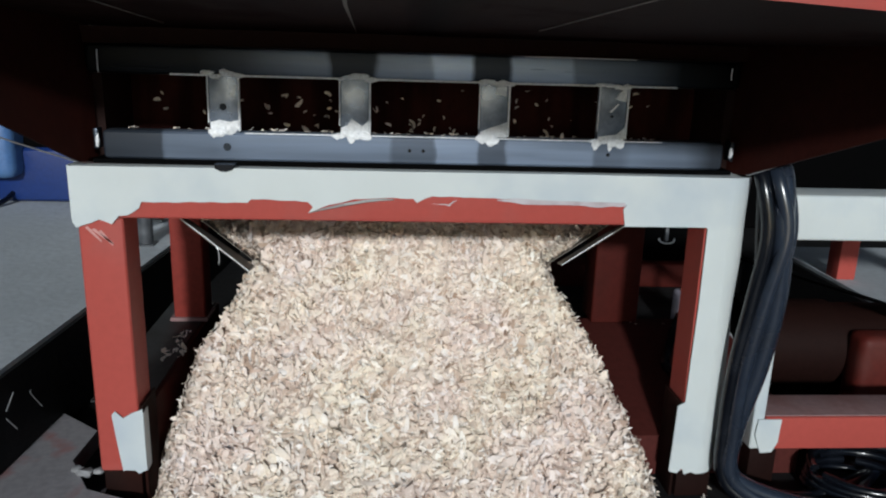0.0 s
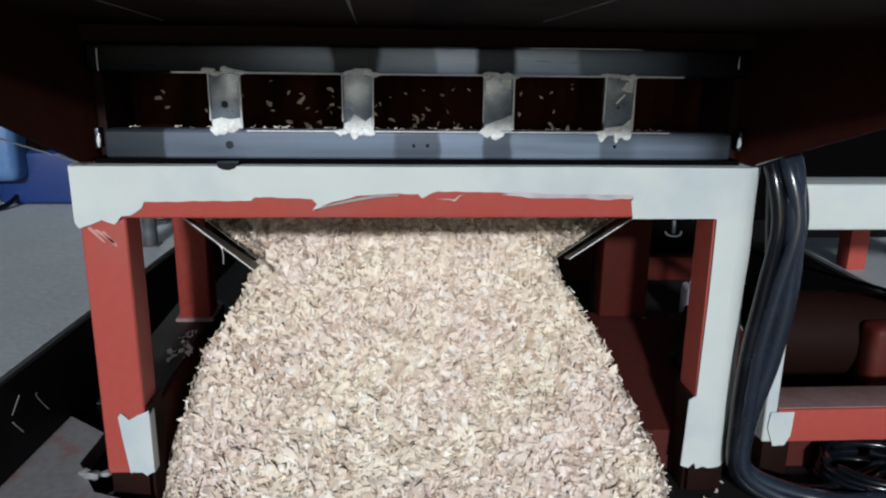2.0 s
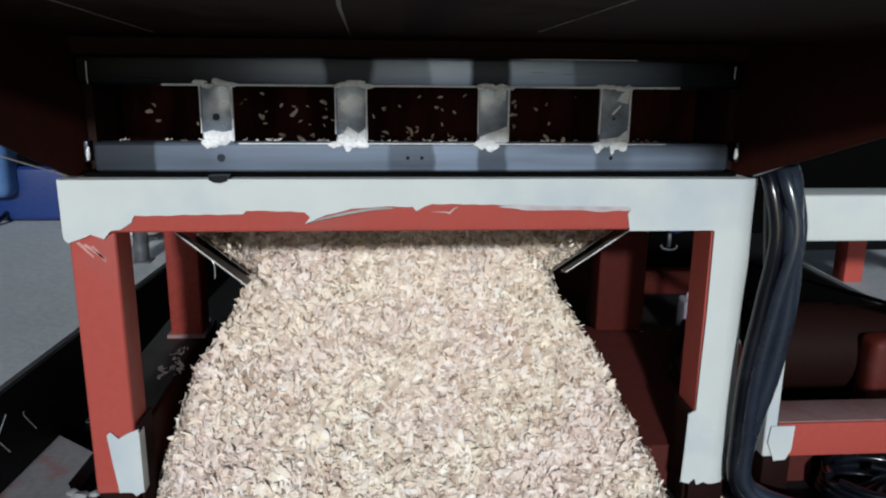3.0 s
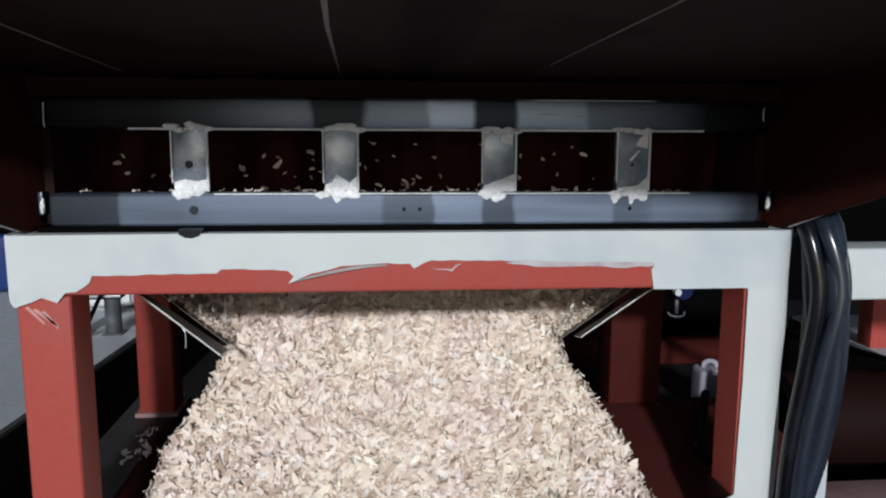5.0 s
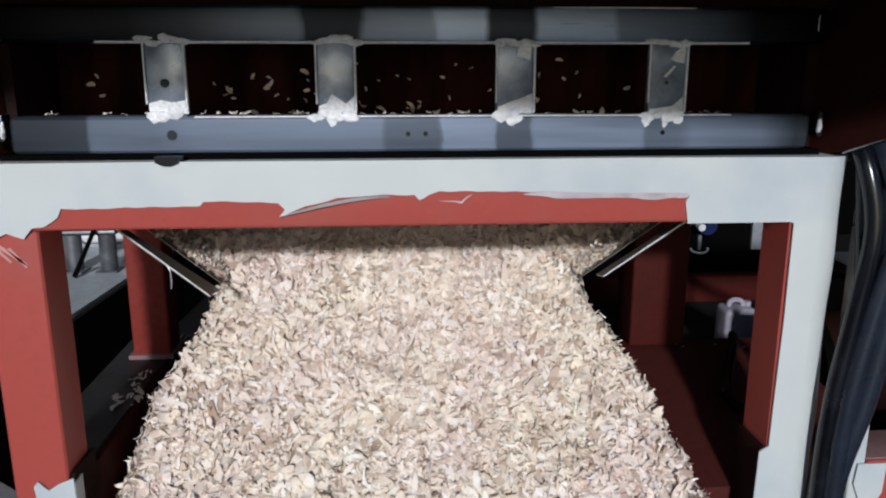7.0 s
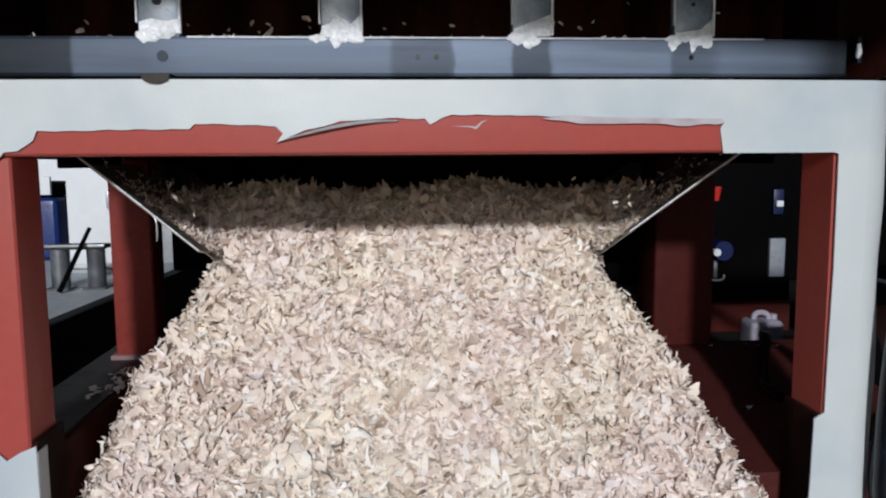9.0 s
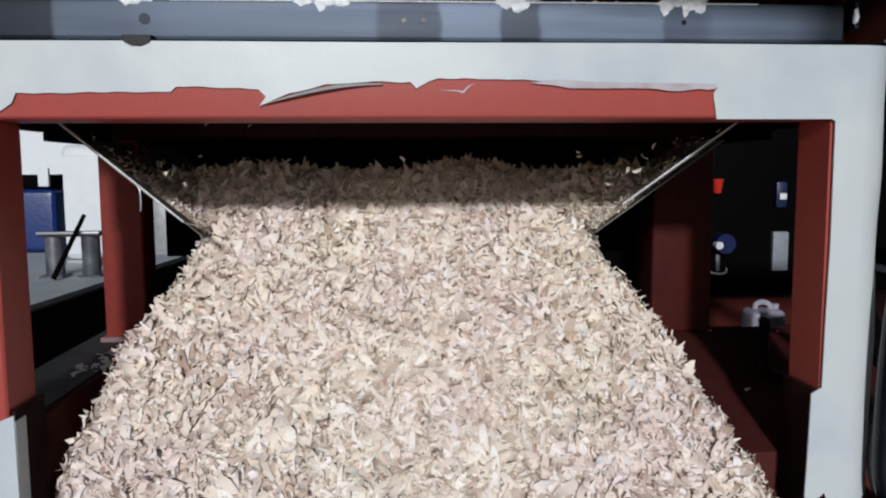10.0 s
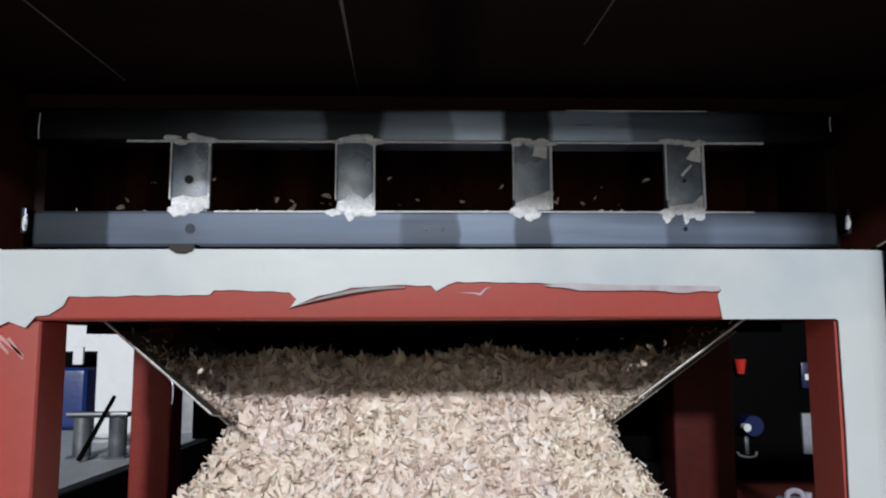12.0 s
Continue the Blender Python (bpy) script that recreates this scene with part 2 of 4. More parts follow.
def structure(name, bm, mat, label, category):
    return tagged(finish(name, bm, mat, smooth=False), label, category, kind="structure")


def edge_x(y):
    """The pit's left rim, which runs slightly askew to the machine."""
    return -0.943 + 0.070 * y


bm = bmesh.new()
left = [(-60, -3.4), (edge_x(-3.4), -3.4), (edge_x(5.0), 5.0), (3.6, 5.0), (3.6, 1.3), (1.45, 1.3), (1.45, -3.4), (60, -3.4), (60, 60), (-60, 60)]
slab([(x, y, FLOOR_Z - 0.3) for x, y in left], (0, 0, 0.3), bm)
structure("floor", bm, CONCRETE, "grey concrete workshop floor beside the machine pit", "floor")
# unseen ground, added dark so that little light bounces under the hood
structure("ground", slab([(-400, -400, FLOOR_Z - 0.3), (400, -400, FLOOR_Z - 0.3), (400, -3.4, FLOOR_Z - 0.3), (-400, -3.4, FLOOR_Z - 0.3)], (0, 0, 0.28)), ASPHALT, "unseen asphalt yard, kept dark to limit bounce light", "ground")
structure("pit_floor", box(-1.6, 3.8, -3.4, 5.2, PIT_Z - 0.1, PIT_Z), PIT_FLOOR, "near-black floor of the machine pit", "floor")
# unseen slab, likewise dark to hold down bounce
structure("apron", box(-1.2, 1.42, -3.4, -0.66, PIT_Z, PIT_Z + 0.012), ASPHALT, "unseen dark apron before the machine that limits bounce light", "floor")
structure("pit_wall_west", slab([(edge_x(-3.38) , -3.38, PIT_Z), (edge_x(4.98), 4.98, PIT_Z), (edge_x(4.98), 4.98, FLOOR_Z - 0.012), (edge_x(-3.38), -3.38, FLOOR_Z - 0.012)], (0.012, 0, 0)), PIT, "near-black wall of the machine pit", "wall")
structure("pit_wall_north", box(-0.57, 3.58, 4.98, 4.998, PIT_Z, FLOOR_Z - 0.01), PIT, "near-black wall of the machine pit", "wall")
structure("pit_wall_east", box(1.43, 1.448, -3.38, 1.29, PIT_Z, FLOOR_Z - 0.01), PIT, "near-black wall of the machine pit", "wall")
structure("pit_wall_south", box(1.45, 3.6, 1.302, 1.318, PIT_Z, FLOOR_Z - 0.01), PIT, "near-black wall of the machine pit", "wall")
structure("wall_north", box(-7, 7, 6.0, 6.2, FLOOR_Z, 4.6), WALL, "white painted rear wall of the workshop", "wall")
# side walls and roof are unseen, added so daylight enters only in front
structure("wall_west", box(-7.2, -7, -3.4, 6.2, FLOOR_Z, 4.6), WALL, "unseen white side wall of the workshop", "wall")
structure("wall_east", box(7, 7.2, -3.4, 6.2, FLOOR_Z, 4.6), WALL, "unseen white side wall of the workshop", "wall")
structure("ceiling", box(-7.3, 7.3, -3.5, 6.3, 4.6, 4.7), ROOF, "unseen grey roof that keeps sky light to the front", "ceiling")

# ---- the machine's main frame ----
frame_ob = thing("machine_frame", "red-oxide painted square-tube machine frame partly wrapped in white paper", "machine frame")
part("crossbeam", box(-0.695, 0.645, 0.0, 0.10, 0.60, 0.7015, 0.008, 3), RED, frame_ob)
part("front_leg", box(-0.690, -0.600, 0.002, 0.092, 0.03, 0.60, 0.008, 3), RED, frame_ob)
part("front_leg", slab([(0.600, 0.004, 0.02), (0.640, 0.004, 0.02), (0.682, 0.056, 0.02), (0.682, 0.092, 0.02), (0.600, 0.092, 0.02)], (0, 0, 0.681)), RED, frame_ob)
# added strip that paints the dark gap between beam and rack
part("gap_shade_strip", box(-0.66, 0.655, 0.0345, 0.099, 0.7050, 0.7142), BLACK_AND_SHADE, frame_ob, "black strip for the shaded gap under the rack")
part("foot", box(-0.685, -0.605, 0.006, 0.100, PIT_Z, 0.03, 0.004), BLACK_RED, frame_ob, "scuffed dark foot block")
part("foot", box(0.605, 0.685, 0.006, 0.100, PIT_Z, 0.02, 0.004), BLACK_RED, frame_ob, "scuffed dark foot block")
# rear legs take shaded copies of the front legs' red
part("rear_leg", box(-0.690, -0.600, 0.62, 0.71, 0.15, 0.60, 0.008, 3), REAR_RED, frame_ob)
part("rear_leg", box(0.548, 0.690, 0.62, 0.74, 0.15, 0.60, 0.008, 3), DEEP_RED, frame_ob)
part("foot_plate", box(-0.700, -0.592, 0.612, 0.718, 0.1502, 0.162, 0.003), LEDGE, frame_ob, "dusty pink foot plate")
part("rear_crossbeam", box(-0.69, 0.705, 0.62, 0.72, 0.60, 0.70, 0.010, 3), DIMMED_RED, frame_ob)
part("base_rail", box(-0.715, -0.600, 0.102, 0.80, PIT_Z, 0.146, 0.006), DEEP_RED, frame_ob, "dark red base rail")
part("rail_cover", box(-0.74, -0.612, 0.104, 0.80, 0.146, 0.150), RAIL, frame_ob, "dark dusty top plate")
part("base_rail", slab([(0.44, 0.102, PIT_Z), (0.44, 0.66, PIT_Z), (0.44, 0.66, 0.15), (0.44, 0.56, 0.15), (0.44, 0.102, 0.055)], (0.51, 0, 0)), painted("dark_red_chequer", (0.080, 0.019, 0.016), (0.04, 0.012, 0.010), 0.75, big=4, spec=0.15), frame_ob, "sloping dark red base plate")


# added plates: the legs' inner faces turn near-black below this height
part("gusset", box(-0.599, -0.592, 0.008, 0.10, PIT_Z, 0.185, 0.002), BLACK_RED, frame_ob, "near-black plate on the leg's inner face")
part("gusset", box(0.592, 0.599, 0.008, 0.10, PIT_Z, 0.190, 0.002), BLACK_RED, frame_ob, "near-black plate on the leg's inner face")


def wobble_line(pts, amp, seed, step=0.012):
    """A torn edge: the straight pieces between pts, with small irregular steps."""
    out = []
    for (x0, z0), (x1, z1) in zip(pts, pts[1:]):
        n = max(1, int(math.hypot(x1 - x0, z1 - z0) / step))
        for k in range(n):
            u = k / n
            x, z = x0 + (x1 - x0) * u, z0 + (z1 - z0) * u
            j = amp * noise.noise(Vector((x * 40 + seed, z * 40, seed)))
            out.append((x, z + j))
    out.append(pts[-1])
    return out


def paper(outline, y=-0.004, thick=0.003, label=""):
    return part("paper_wrap", slab([(x, y, z) for x, z in outline], (0, thick, 0)), WHITE, frame_ob, label)


def drop(pts):
    """The torn edge hangs a little lower than it was cut."""
    return [(x, z if z < 0.617 else 0.617 + (z - 0.617) * 0.78) for x, z in pts]


torn = wobble_line(drop([(0.424, 0.599), (0.418, 0.64), (0.424, 0.652), (0.205, 0.654), (0.19, 0.664), (0.02, 0.668), (0.006, 0.662), (-0.012, 0.648), (-0.02, 0.660), (-0.07, 0.662), (-0.14, 0.655), (-0.19, 0.640), (-0.232, 0.617), (-0.222, 0.634), (-0.232, 0.648), (-0.345, 0.652), (-0.352, 0.643), (-0.560, 0.640), (-0.566, 0.622), (-0.588, 0.608), (-0.606, 0.606), (-0.620, 0.588), (-0.645, 0.598), (-0.66, 0.592), (-0.690, 0.580), (-0.697, 0.592)]), 0.0022, 3.0)
part("paper_wrap", box(-0.698, 0.644, -0.0035, 0.034, 0.7017, 0.7047), WHITE, frame_ob)
right_edge = wobble_line([(0.603, 0.596), (0.604, 0.42), (0.602, 0.30), (0.601, 0.195), (0.585, 0.185), (0.583, 0.08), (0.581, 0.022), (0.600, 0.016), (0.612, 0.028), (0.618, 0.012), (0.634, 0.019), (0.640, 0.016)], 0.0015, 7.0)
paper([(-0.698, 0.7050), (-0.40, 0.7062), (-0.05, 0.7056), (0.30, 0.7066), (0.651, 0.7052), (0.651, 0.596), (0.651, 0.40), (0.651, 0.20), (0.648, 0.016)] + right_edge[::-1] + [(0.598, 0.599)] + torn, label="white masking paper with a torn lower edge")
def corner(z, k):
    """A point of the paper that is folded loosely round the leg's outer corner."""
    a = math.pi / 2 * k / 8
    puff = 0.003 + 0.006 * noise.noise(Vector((3.0, z * 6, 1.0)))
    x0 = 0.643
    return (x0 + (0.696 - x0 + puff) * math.sin(a), 0.0404 - 0.044 * math.cos(a) - 0.4 * puff * math.sin(2 * a), z)


wrap = bmesh.new()
rows_ = []
for j in range(57):
    z = 0.014 + (0.7050 - 0.014) * j / 56
    ring = [wrap.verts.new(corner(z, k)) for k in range(9)]
    ring.append(wrap.verts.new((ring[-1].co.x, 0.088, z)))
    rows_.append(ring)
for ra, rb in zip(rows_, rows_[1:]):
    for k in range(9):
        wrap.faces.new((ra[k], ra[k + 1], rb[k + 1], rb[k]))
part("paper_wrap", slab([(0.6445, 0.088, 0.7020)] + [(x - 0.001, y + 0.001, 0.7020) for x, y, z in (corner(0.7050, k) for k in range(9))] + [(0.693, 0.088, 0.7020)], (0, 0, 0.0026)), WHITE, frame_ob)
part("paper_wrap", wrap, WHITE, frame_ob, "loosely folded paper round the corner")
GREY_PAPER = painted("smudged_paper", (0.42, 0.34, 0.36), (0.56, 0.53, 0.56), 0.6, big=14, wear=(0.4, 0.65))
edge = wobble_line(drop([(0.150, 0.6600), (0.205, 0.6505), (0.30, 0.6495), (0.36, 0.6475), (0.421, 0.6490)]), 0.003, 23.0)
part("paper_strip", slab([(x, -0.0052, z) for x, z in edge + drop([(0.421, 0.6585), (0.33, 0.6600), (0.24, 0.6620), (0.19, 0.6660)])], (0, 0.001, 0)), GREY_PAPER, frame_ob, "smudged grey paper edge")
part("paper_wrap", box(-0.6985, -0.6955, -0.002, 0.085, 0.60, 0.706), WHITE, frame_ob)
patch = wobble_line([(-0.655, 0.168), (-0.648, 0.178), (-0.632, 0.163), (-0.615, 0.172), (-0.590, 0.182)], 0.003, 11.0, 0.006)
paper(patch + wobble_line([(-0.589, 0.035), (-0.606, 0.028), (-0.615, 0.036), (-0.640, 0.034)], 0.003, 15.0, 0.006) + [(-0.648, 0.10)], label="torn white paper patch at the foot")
part("paper_wrap", box(-0.5915, -0.5890, -0.001, 0.03, 0.034, 0.172), WHITE, frame_ob)
# a lifted strip of paper curling off the beam
curl = bmesh.new()
prev = None
for k in range(15):
    u = k / 14
    x, z = -0.231 + 0.17 * u, 0.618 + 0.029 * math.sin(u * 1.5)
    y = -0.0055 - 0.006 * math.sin(math.pi * min(1, u * 1.1))
    w = 0.006 * (0.35 + u * (1 - u) * 2.2)
    a, b = curl.verts.new((x, y, z)), curl.verts.new((x + 0.004, y + 0.003, z + w))
    if prev:
        curl.faces.new((prev[0], a, b, prev[1]))
    prev = (a, b)
bmesh.ops.solidify(curl, geom=curl.faces[:], thickness=0.0012)
part("paper_strip", curl, WHITE, frame_ob, "lifted curl of torn white paper")
part("paper_strip", slab([(0.018, -0.0015, 0.6400), (0.045, -0.0015, 0.6385), (0.055, -0.0015, 0.6355), (0.064, -0.0015, 0.645), (0.072, -0.0015, 0.650), (0.062, -0.0015, 0.6465), (0.054, -0.0015, 0.6390), (0.045, -0.0015, 0.6402)], (0, 0.003, 0)), GREY_PAPER, frame_ob, "scrap of torn paper")

SCUFF = painted("chalky_scuff", (0.60, 0.30, 0.28), (0.50, 0.20, 0.18), 0.7, big=40)
for k, (x, z, n) in enumerate(((-0.676, 0.580, 0.030), (-0.664, 0.576, 0.040), (-0.650, 0.572, 0.026))):
    part("scuff", slab([(x, 0.0012, z), (x + n, 0.0012, z - 0.030), (x + n + 0.002, 0.0012, z - 0.027), (x + 0.006, 0.0012, z + 0.003)], (0, 0.002, 0)), SCUFF, frame_ob, "pale scratch in the red paint")

# ---- the slotted rack above the beam ----
rack = thing("screen_rack", "grey steel discharge rack of two bars joined by welded straps", "screen rack")
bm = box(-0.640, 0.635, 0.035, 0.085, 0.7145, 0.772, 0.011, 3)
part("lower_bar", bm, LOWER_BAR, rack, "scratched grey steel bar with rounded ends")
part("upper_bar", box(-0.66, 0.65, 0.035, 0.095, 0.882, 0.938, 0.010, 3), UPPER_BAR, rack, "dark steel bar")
# strips paint the upper bar's edge highlights and the lower bar's bright line
part("edge_line", tube_path([(0.20, 0.0385, 0.9365), (0.30, 0.0385, 0.9367), (0.43, 0.0385, 0.9365)], 0.0012, 6), WELD, rack, "thin strip drawn for the bright edge")
part("edge_line", tube_path([(-0.50, 0.0375, 0.8835), (0.0, 0.0375, 0.8838), (0.52, 0.0375, 0.8835)], 0.0022, 6), WELD, rack, "thin strip drawn for the bright edge")
part("edge_line", tube_path([(-0.36, 0.0385, 0.7705), (0.0, 0.0385, 0.7708), (0.50, 0.0385, 0.7705)], 0.0015, 6), WELD, rack, "thin strip drawn for the bright edge")
PATCHES = (
    [[(-0.028, 0.776), (0.027, 0.776), (0.027, 0.796), (0.012, 0.792), (-0.010, 0.797), (-0.028, 0.790)]],
    [[(-0.028, 0.776), (0.027, 0.776), (0.027, 0.802), (0.014, 0.790), (-0.008, 0.806), (-0.016, 0.792), (-0.028, 0.787)]],
    [[(-0.028, 0.774), (0.027, 0.774), (0.027, 0.806), (0.004, 0.796), (-0.028, 0.786)], [(0.000, 0.862), (0.022, 0.858), (0.024, 0.876), (0.004, 0.880)]],
    [[(-0.028, 0.780), (0.010, 0.786), (0.027, 0.800), (0.027, 0.774), (-0.028, 0.774)], [(0.002, 0.858), (0.026, 0.852), (0.026, 0.880), (0.010, 0.870)], [(-0.004, 0.830), (0.012, 0.848), (0.009, 0.850), (-0.008, 0.832)]],
)
STRAPS = (-0.399, -0.139, 0.144, 0.391)
for i, x in enumerate(STRAPS):
    s = part("strap", box(x - 0.030, x + 0.028, 0.040, 0.062, 0.768, 0.892, 0.004), STRAP, rack, "grey flat steel strap with bright welds")
    for k in range(5 + (i * 2) % 4):
        part("weld_bead", blob((x - 0.028 + 0.0085 * k + random.uniform(-0.006, 0.006), 0.037, 0.770 + random.uniform(-0.010, 0.008)), (random.uniform(0.006, 0.014), 0.0035, random.uniform(0.005, 0.012)), i * 10 + k, 2), WELD, s)
    for k in range(5):
        part("weld_bead", blob((x - 0.028 + 0.014 * k + random.uniform(-0.004, 0.004), 0.036, 0.884 + random.uniform(-0.004, 0.007)), (random.uniform(0.009, 0.016), 0.005, random.uniform(0.003, 0.006)), i * 10 + k + 50, 2), WELD, s)
    # thin bright stripes down both edges of the strap
    part("strap_edge", box(x + 0.0275, x + 0.0315, 0.036, 0.044, 0.775, 0.885, 0.0015), WELD, s)
    part("strap_edge", box(x - 0.0325, x - 0.0295, 0.037, 0.044, 0.790, 0.885, 0.0012), WELD, s)
    for outline in PATCHES[i]:
        part("weld_patch", slab([(x + u, 0.0385, z) for u, z in wobble_line(outline + outline[:1], 0.0025, 3.0 * i, 0.006)[:-1]], (0, 0.003, 0)), WELD, s, "bright ground patch")
    if i in (0, 3):
        part("pit_mark", rod((x - 0.002, 0.0380, 0.822), (x - 0.002, 0.0405, 0.822), 0.007 if i == 0 else 0.003, 14), DARK_STEEL, s, "dark spot in the strap")
for x in (-0.028, 0.0, 0.386, -0.395):
    part("bolt_hole", rod((x, 0.0338, 0.743), (x, 0.037, 0.743), 0.0038 if x > -0.3 else 0.008, 12), BLACK if x > -0.3 else DARK_STEEL, rack, "dark drilled hole")
part("hanger", slab([(-0.414, 0.018, 0.7135), (-0.374, 0.018, 0.7135), (-0.378, 0.018, 0.7040), (-0.390, 0.018, 0.6995), (-0.402, 0.018, 0.7000), (-0.412, 0.018, 0.705)], (0, -0.026, 0)), BLACK, rack, "black hanger tab")
for sx in (-1, 1):
    part("end_bracket", box(sx * 0.650 - 0.004, sx * 0.650 + 0.004, 0.03, 0.06, 0.735, 0.775, 0.002), DARK_STEEL, rack)
    part("weld_bead", blob((sx * 0.646, 0.028, 0.752), (0.004, 0.004, 0.012), 77 + sx, 2), WELD, rack)

# ---- the hood that overhangs the rack ----
hood = thing("discharge_hood", "dark brown-red sheet steel hood over the rack", "hood")


def hood_z(v, u):
    """Height of the hood's sheet at v (-1 to 1 across) and u (0 at the back, 1 at the front), which dips at its right end."""
    return 0.972 + u * (0.060 - 0.050 * v)


def on_hood(v, u, dz=0.0):
    return ((0.70 + 0.25 * u) * v, 0.10 - 0.80 * u, hood_z(v, u) + dz)


bm = bmesh.new()
cols = [-1 + k / 12 for k in range(25)]
for a, b in zip(cols, cols[1:]):
    slab([on_hood(a, 0), on_hood(b, 0), on_hood(b, 1), on_hood(a, 1)], (0, 0, 0.006), bm)
bmesh.ops.remove_doubles(bm, verts=bm.verts, dist=1e-5)
# sheet coloured as shaded; only the rim keeps the frame's red
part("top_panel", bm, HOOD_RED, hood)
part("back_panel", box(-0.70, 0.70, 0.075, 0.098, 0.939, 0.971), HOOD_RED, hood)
bm = bmesh.new()
for a, b in zip(cols, cols[1:]):
    p, q = on_hood(a, 1, -0.002), on_hood(b, 1, -0.002)
    slab([(p[0], -0.706, p[2]), (q[0], -0.706, q[2]), (q[0], -0.706, q[2] + 0.05), (p[0], -0.706, p[2] + 0.05)], (0, 0.005, 0), bm)
bmesh.ops.remove_doubles(bm, verts=bm.verts, dist=1e-5)
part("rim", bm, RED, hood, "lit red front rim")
for sx in (-1, 1):
    low = 1.06 if sx < 0 else 0.972
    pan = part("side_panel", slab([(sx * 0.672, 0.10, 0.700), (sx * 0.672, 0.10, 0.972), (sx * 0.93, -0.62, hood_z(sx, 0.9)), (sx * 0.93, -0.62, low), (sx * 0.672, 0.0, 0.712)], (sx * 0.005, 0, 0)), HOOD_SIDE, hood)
    part("edge_strip", tube_path([(sx * 0.674, 0.0, 0.711), (sx * 0.80, -0.30, 0.846), (sx * 0.93, -0.62, low)], 0.0016, 6), GREY, pan, "bare shiny cut edge")
part("seam", slab([on_hood(-0.1955, 0.02, -0.002), on_hood(-0.160, 0.55, -0.002), on_hood(-0.126, 0.99, -0.002), on_hood(-0.136, 0.99, -0.002), on_hood(-0.167, 0.55, -0.002)], (0, 0, 0.0015)), CHUTE, hood, "thin pale seam")
part("seam", tube_path([on_hood(-0.70 + 0.03 * u, u, -0.001) for u in (0.09, 0.25, 0.4, 0.55, 0.70)], 0.0013, 6), CHUTE, hood)
part("seam", tube_path([on_hood(0.255, u, -0.001) for u in (0.28, 0.5, 0.7, 0.85, 0.98)], 0.0011, 6), CHUTE, hood)
# short bright upright lines near the ends of the upper bar
for x, z in ((-0.634, 0.884), (0.629, 0.902)):
    part("bright_tick", tube_path([(x, 0.0305, z), (x - 0.001, 0.0305, z + 0.012), (x, 0.0305, 0.926)], 0.0010, 6), WELD, hood, "short bright line at the rack's end")

# ---- the chamber and chute behind the beam ----
chute = thing("chip_chute", "V-shaped sheet steel chute dusted with wood fines", "chute")


def plate_x(z, sx):
    """Where the chute's side plates stand at the height z."""
    return -0.335 - 1.135 * (z - 0.405) if sx < 0 else 0.245 + 1.368 * (z - 0.405)


for sx, z0, z1 in ((-1, 0.447, 0.632), (1, 0.470, 0.640)):
    a, b = (plate_x(z0, sx), 0.150, z0), (plate_x(z1, sx), 0.124, z1)
    c, d = (plate_x(z1, sx), 0.150, z1 - 0.004), (plate_x(z0, sx), 0.226 if sx < 0 else 0.200, z0 - 0.010)
    part("front_plate", slab([a, b, c, d], (0.0012 * sx, 0, -0.0022)), CHUTE, chute, "bare grey sheet dusted with fines")
    part("folded_lip", tube_path([(a[0], a[1] - 0.001, a[2]), ((a[0] + b[0]) / 2, 0.136, (z0 + z1) / 2 + 0.001), (b[0], b[1] - 0.001, b[2])], 0.0012, 6), WELD, chute, "bright cut lip")
part("side_plate", slab([(-0.628, 0.375, 0.588), (-0.412, 0.375, 0.408), (-0.412, 1.0, 0.408), (-0.628, 1.0, 0.588)], (-0.0012, 0, -0.0016)), CHUTE, chute)
part("side_plate", slab([(0.602, 0.375, 0.585), (0.348, 0.375, 0.405), (0.348, 1.0, 0.405), (0.602, 1.0, 0.585)], (0.0012, 0, -0.0016)), CHUTE, chute)
part("hook", tube_path([(plate_x(0.508, -1), 0.142, 0.506), (-0.4465, 0.140, 0.498), (-0.4455, 0.140, 0.478), (-0.4470, 0.141, 0.465)], 0.0013, 6), GREY, chute, "bright bent wire hook")
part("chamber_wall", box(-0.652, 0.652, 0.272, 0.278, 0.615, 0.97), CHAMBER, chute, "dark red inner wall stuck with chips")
part("chamber_end", box(-0.671, -0.652, 0.097, 0.306, 0.598, 0.97), BLACK_RED, chute)
part("chamber_end", box(0.652, 0.671, 0.097, 0.306, 0.598, 0.97), BLACK_RED, chute)
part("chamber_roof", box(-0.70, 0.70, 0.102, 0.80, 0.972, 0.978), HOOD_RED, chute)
# near-black rear and sides paint the chute's dark depth and close gaps
part("rear_wall", box(-0.66, 0.66, 1.0, 1.006, 0.30, 0.97), BLACK_AND_SHADE, chute)
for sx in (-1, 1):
    part("upper_side", box(sx * 0.66 - 0.003, sx * 0.66 + 0.003, 0.306, 1.0, 0.582, 0.971), BLACK_AND_SHADE, chute)

# ---- the heap of shavings ----
rng = np.random.default_rng(5)


def heap_half(y):
    """Left and right limit of the heap's front slope at the depth y."""
    l = np.interp(y, (-0.16, 0.06, 0.15, 0.24, 0.31, 0.40), (0.585, 0.558, 0.545, 0.520, 0.470, 0.420))
    r = np.interp(y, (-0.16, -0.02, 0.10, 0.19, 0.27, 0.31, 0.40), (0.590, 0.545, 0.512, 0.482, 0.440, 0.395, 0.355))
    return -float(l), float(r)


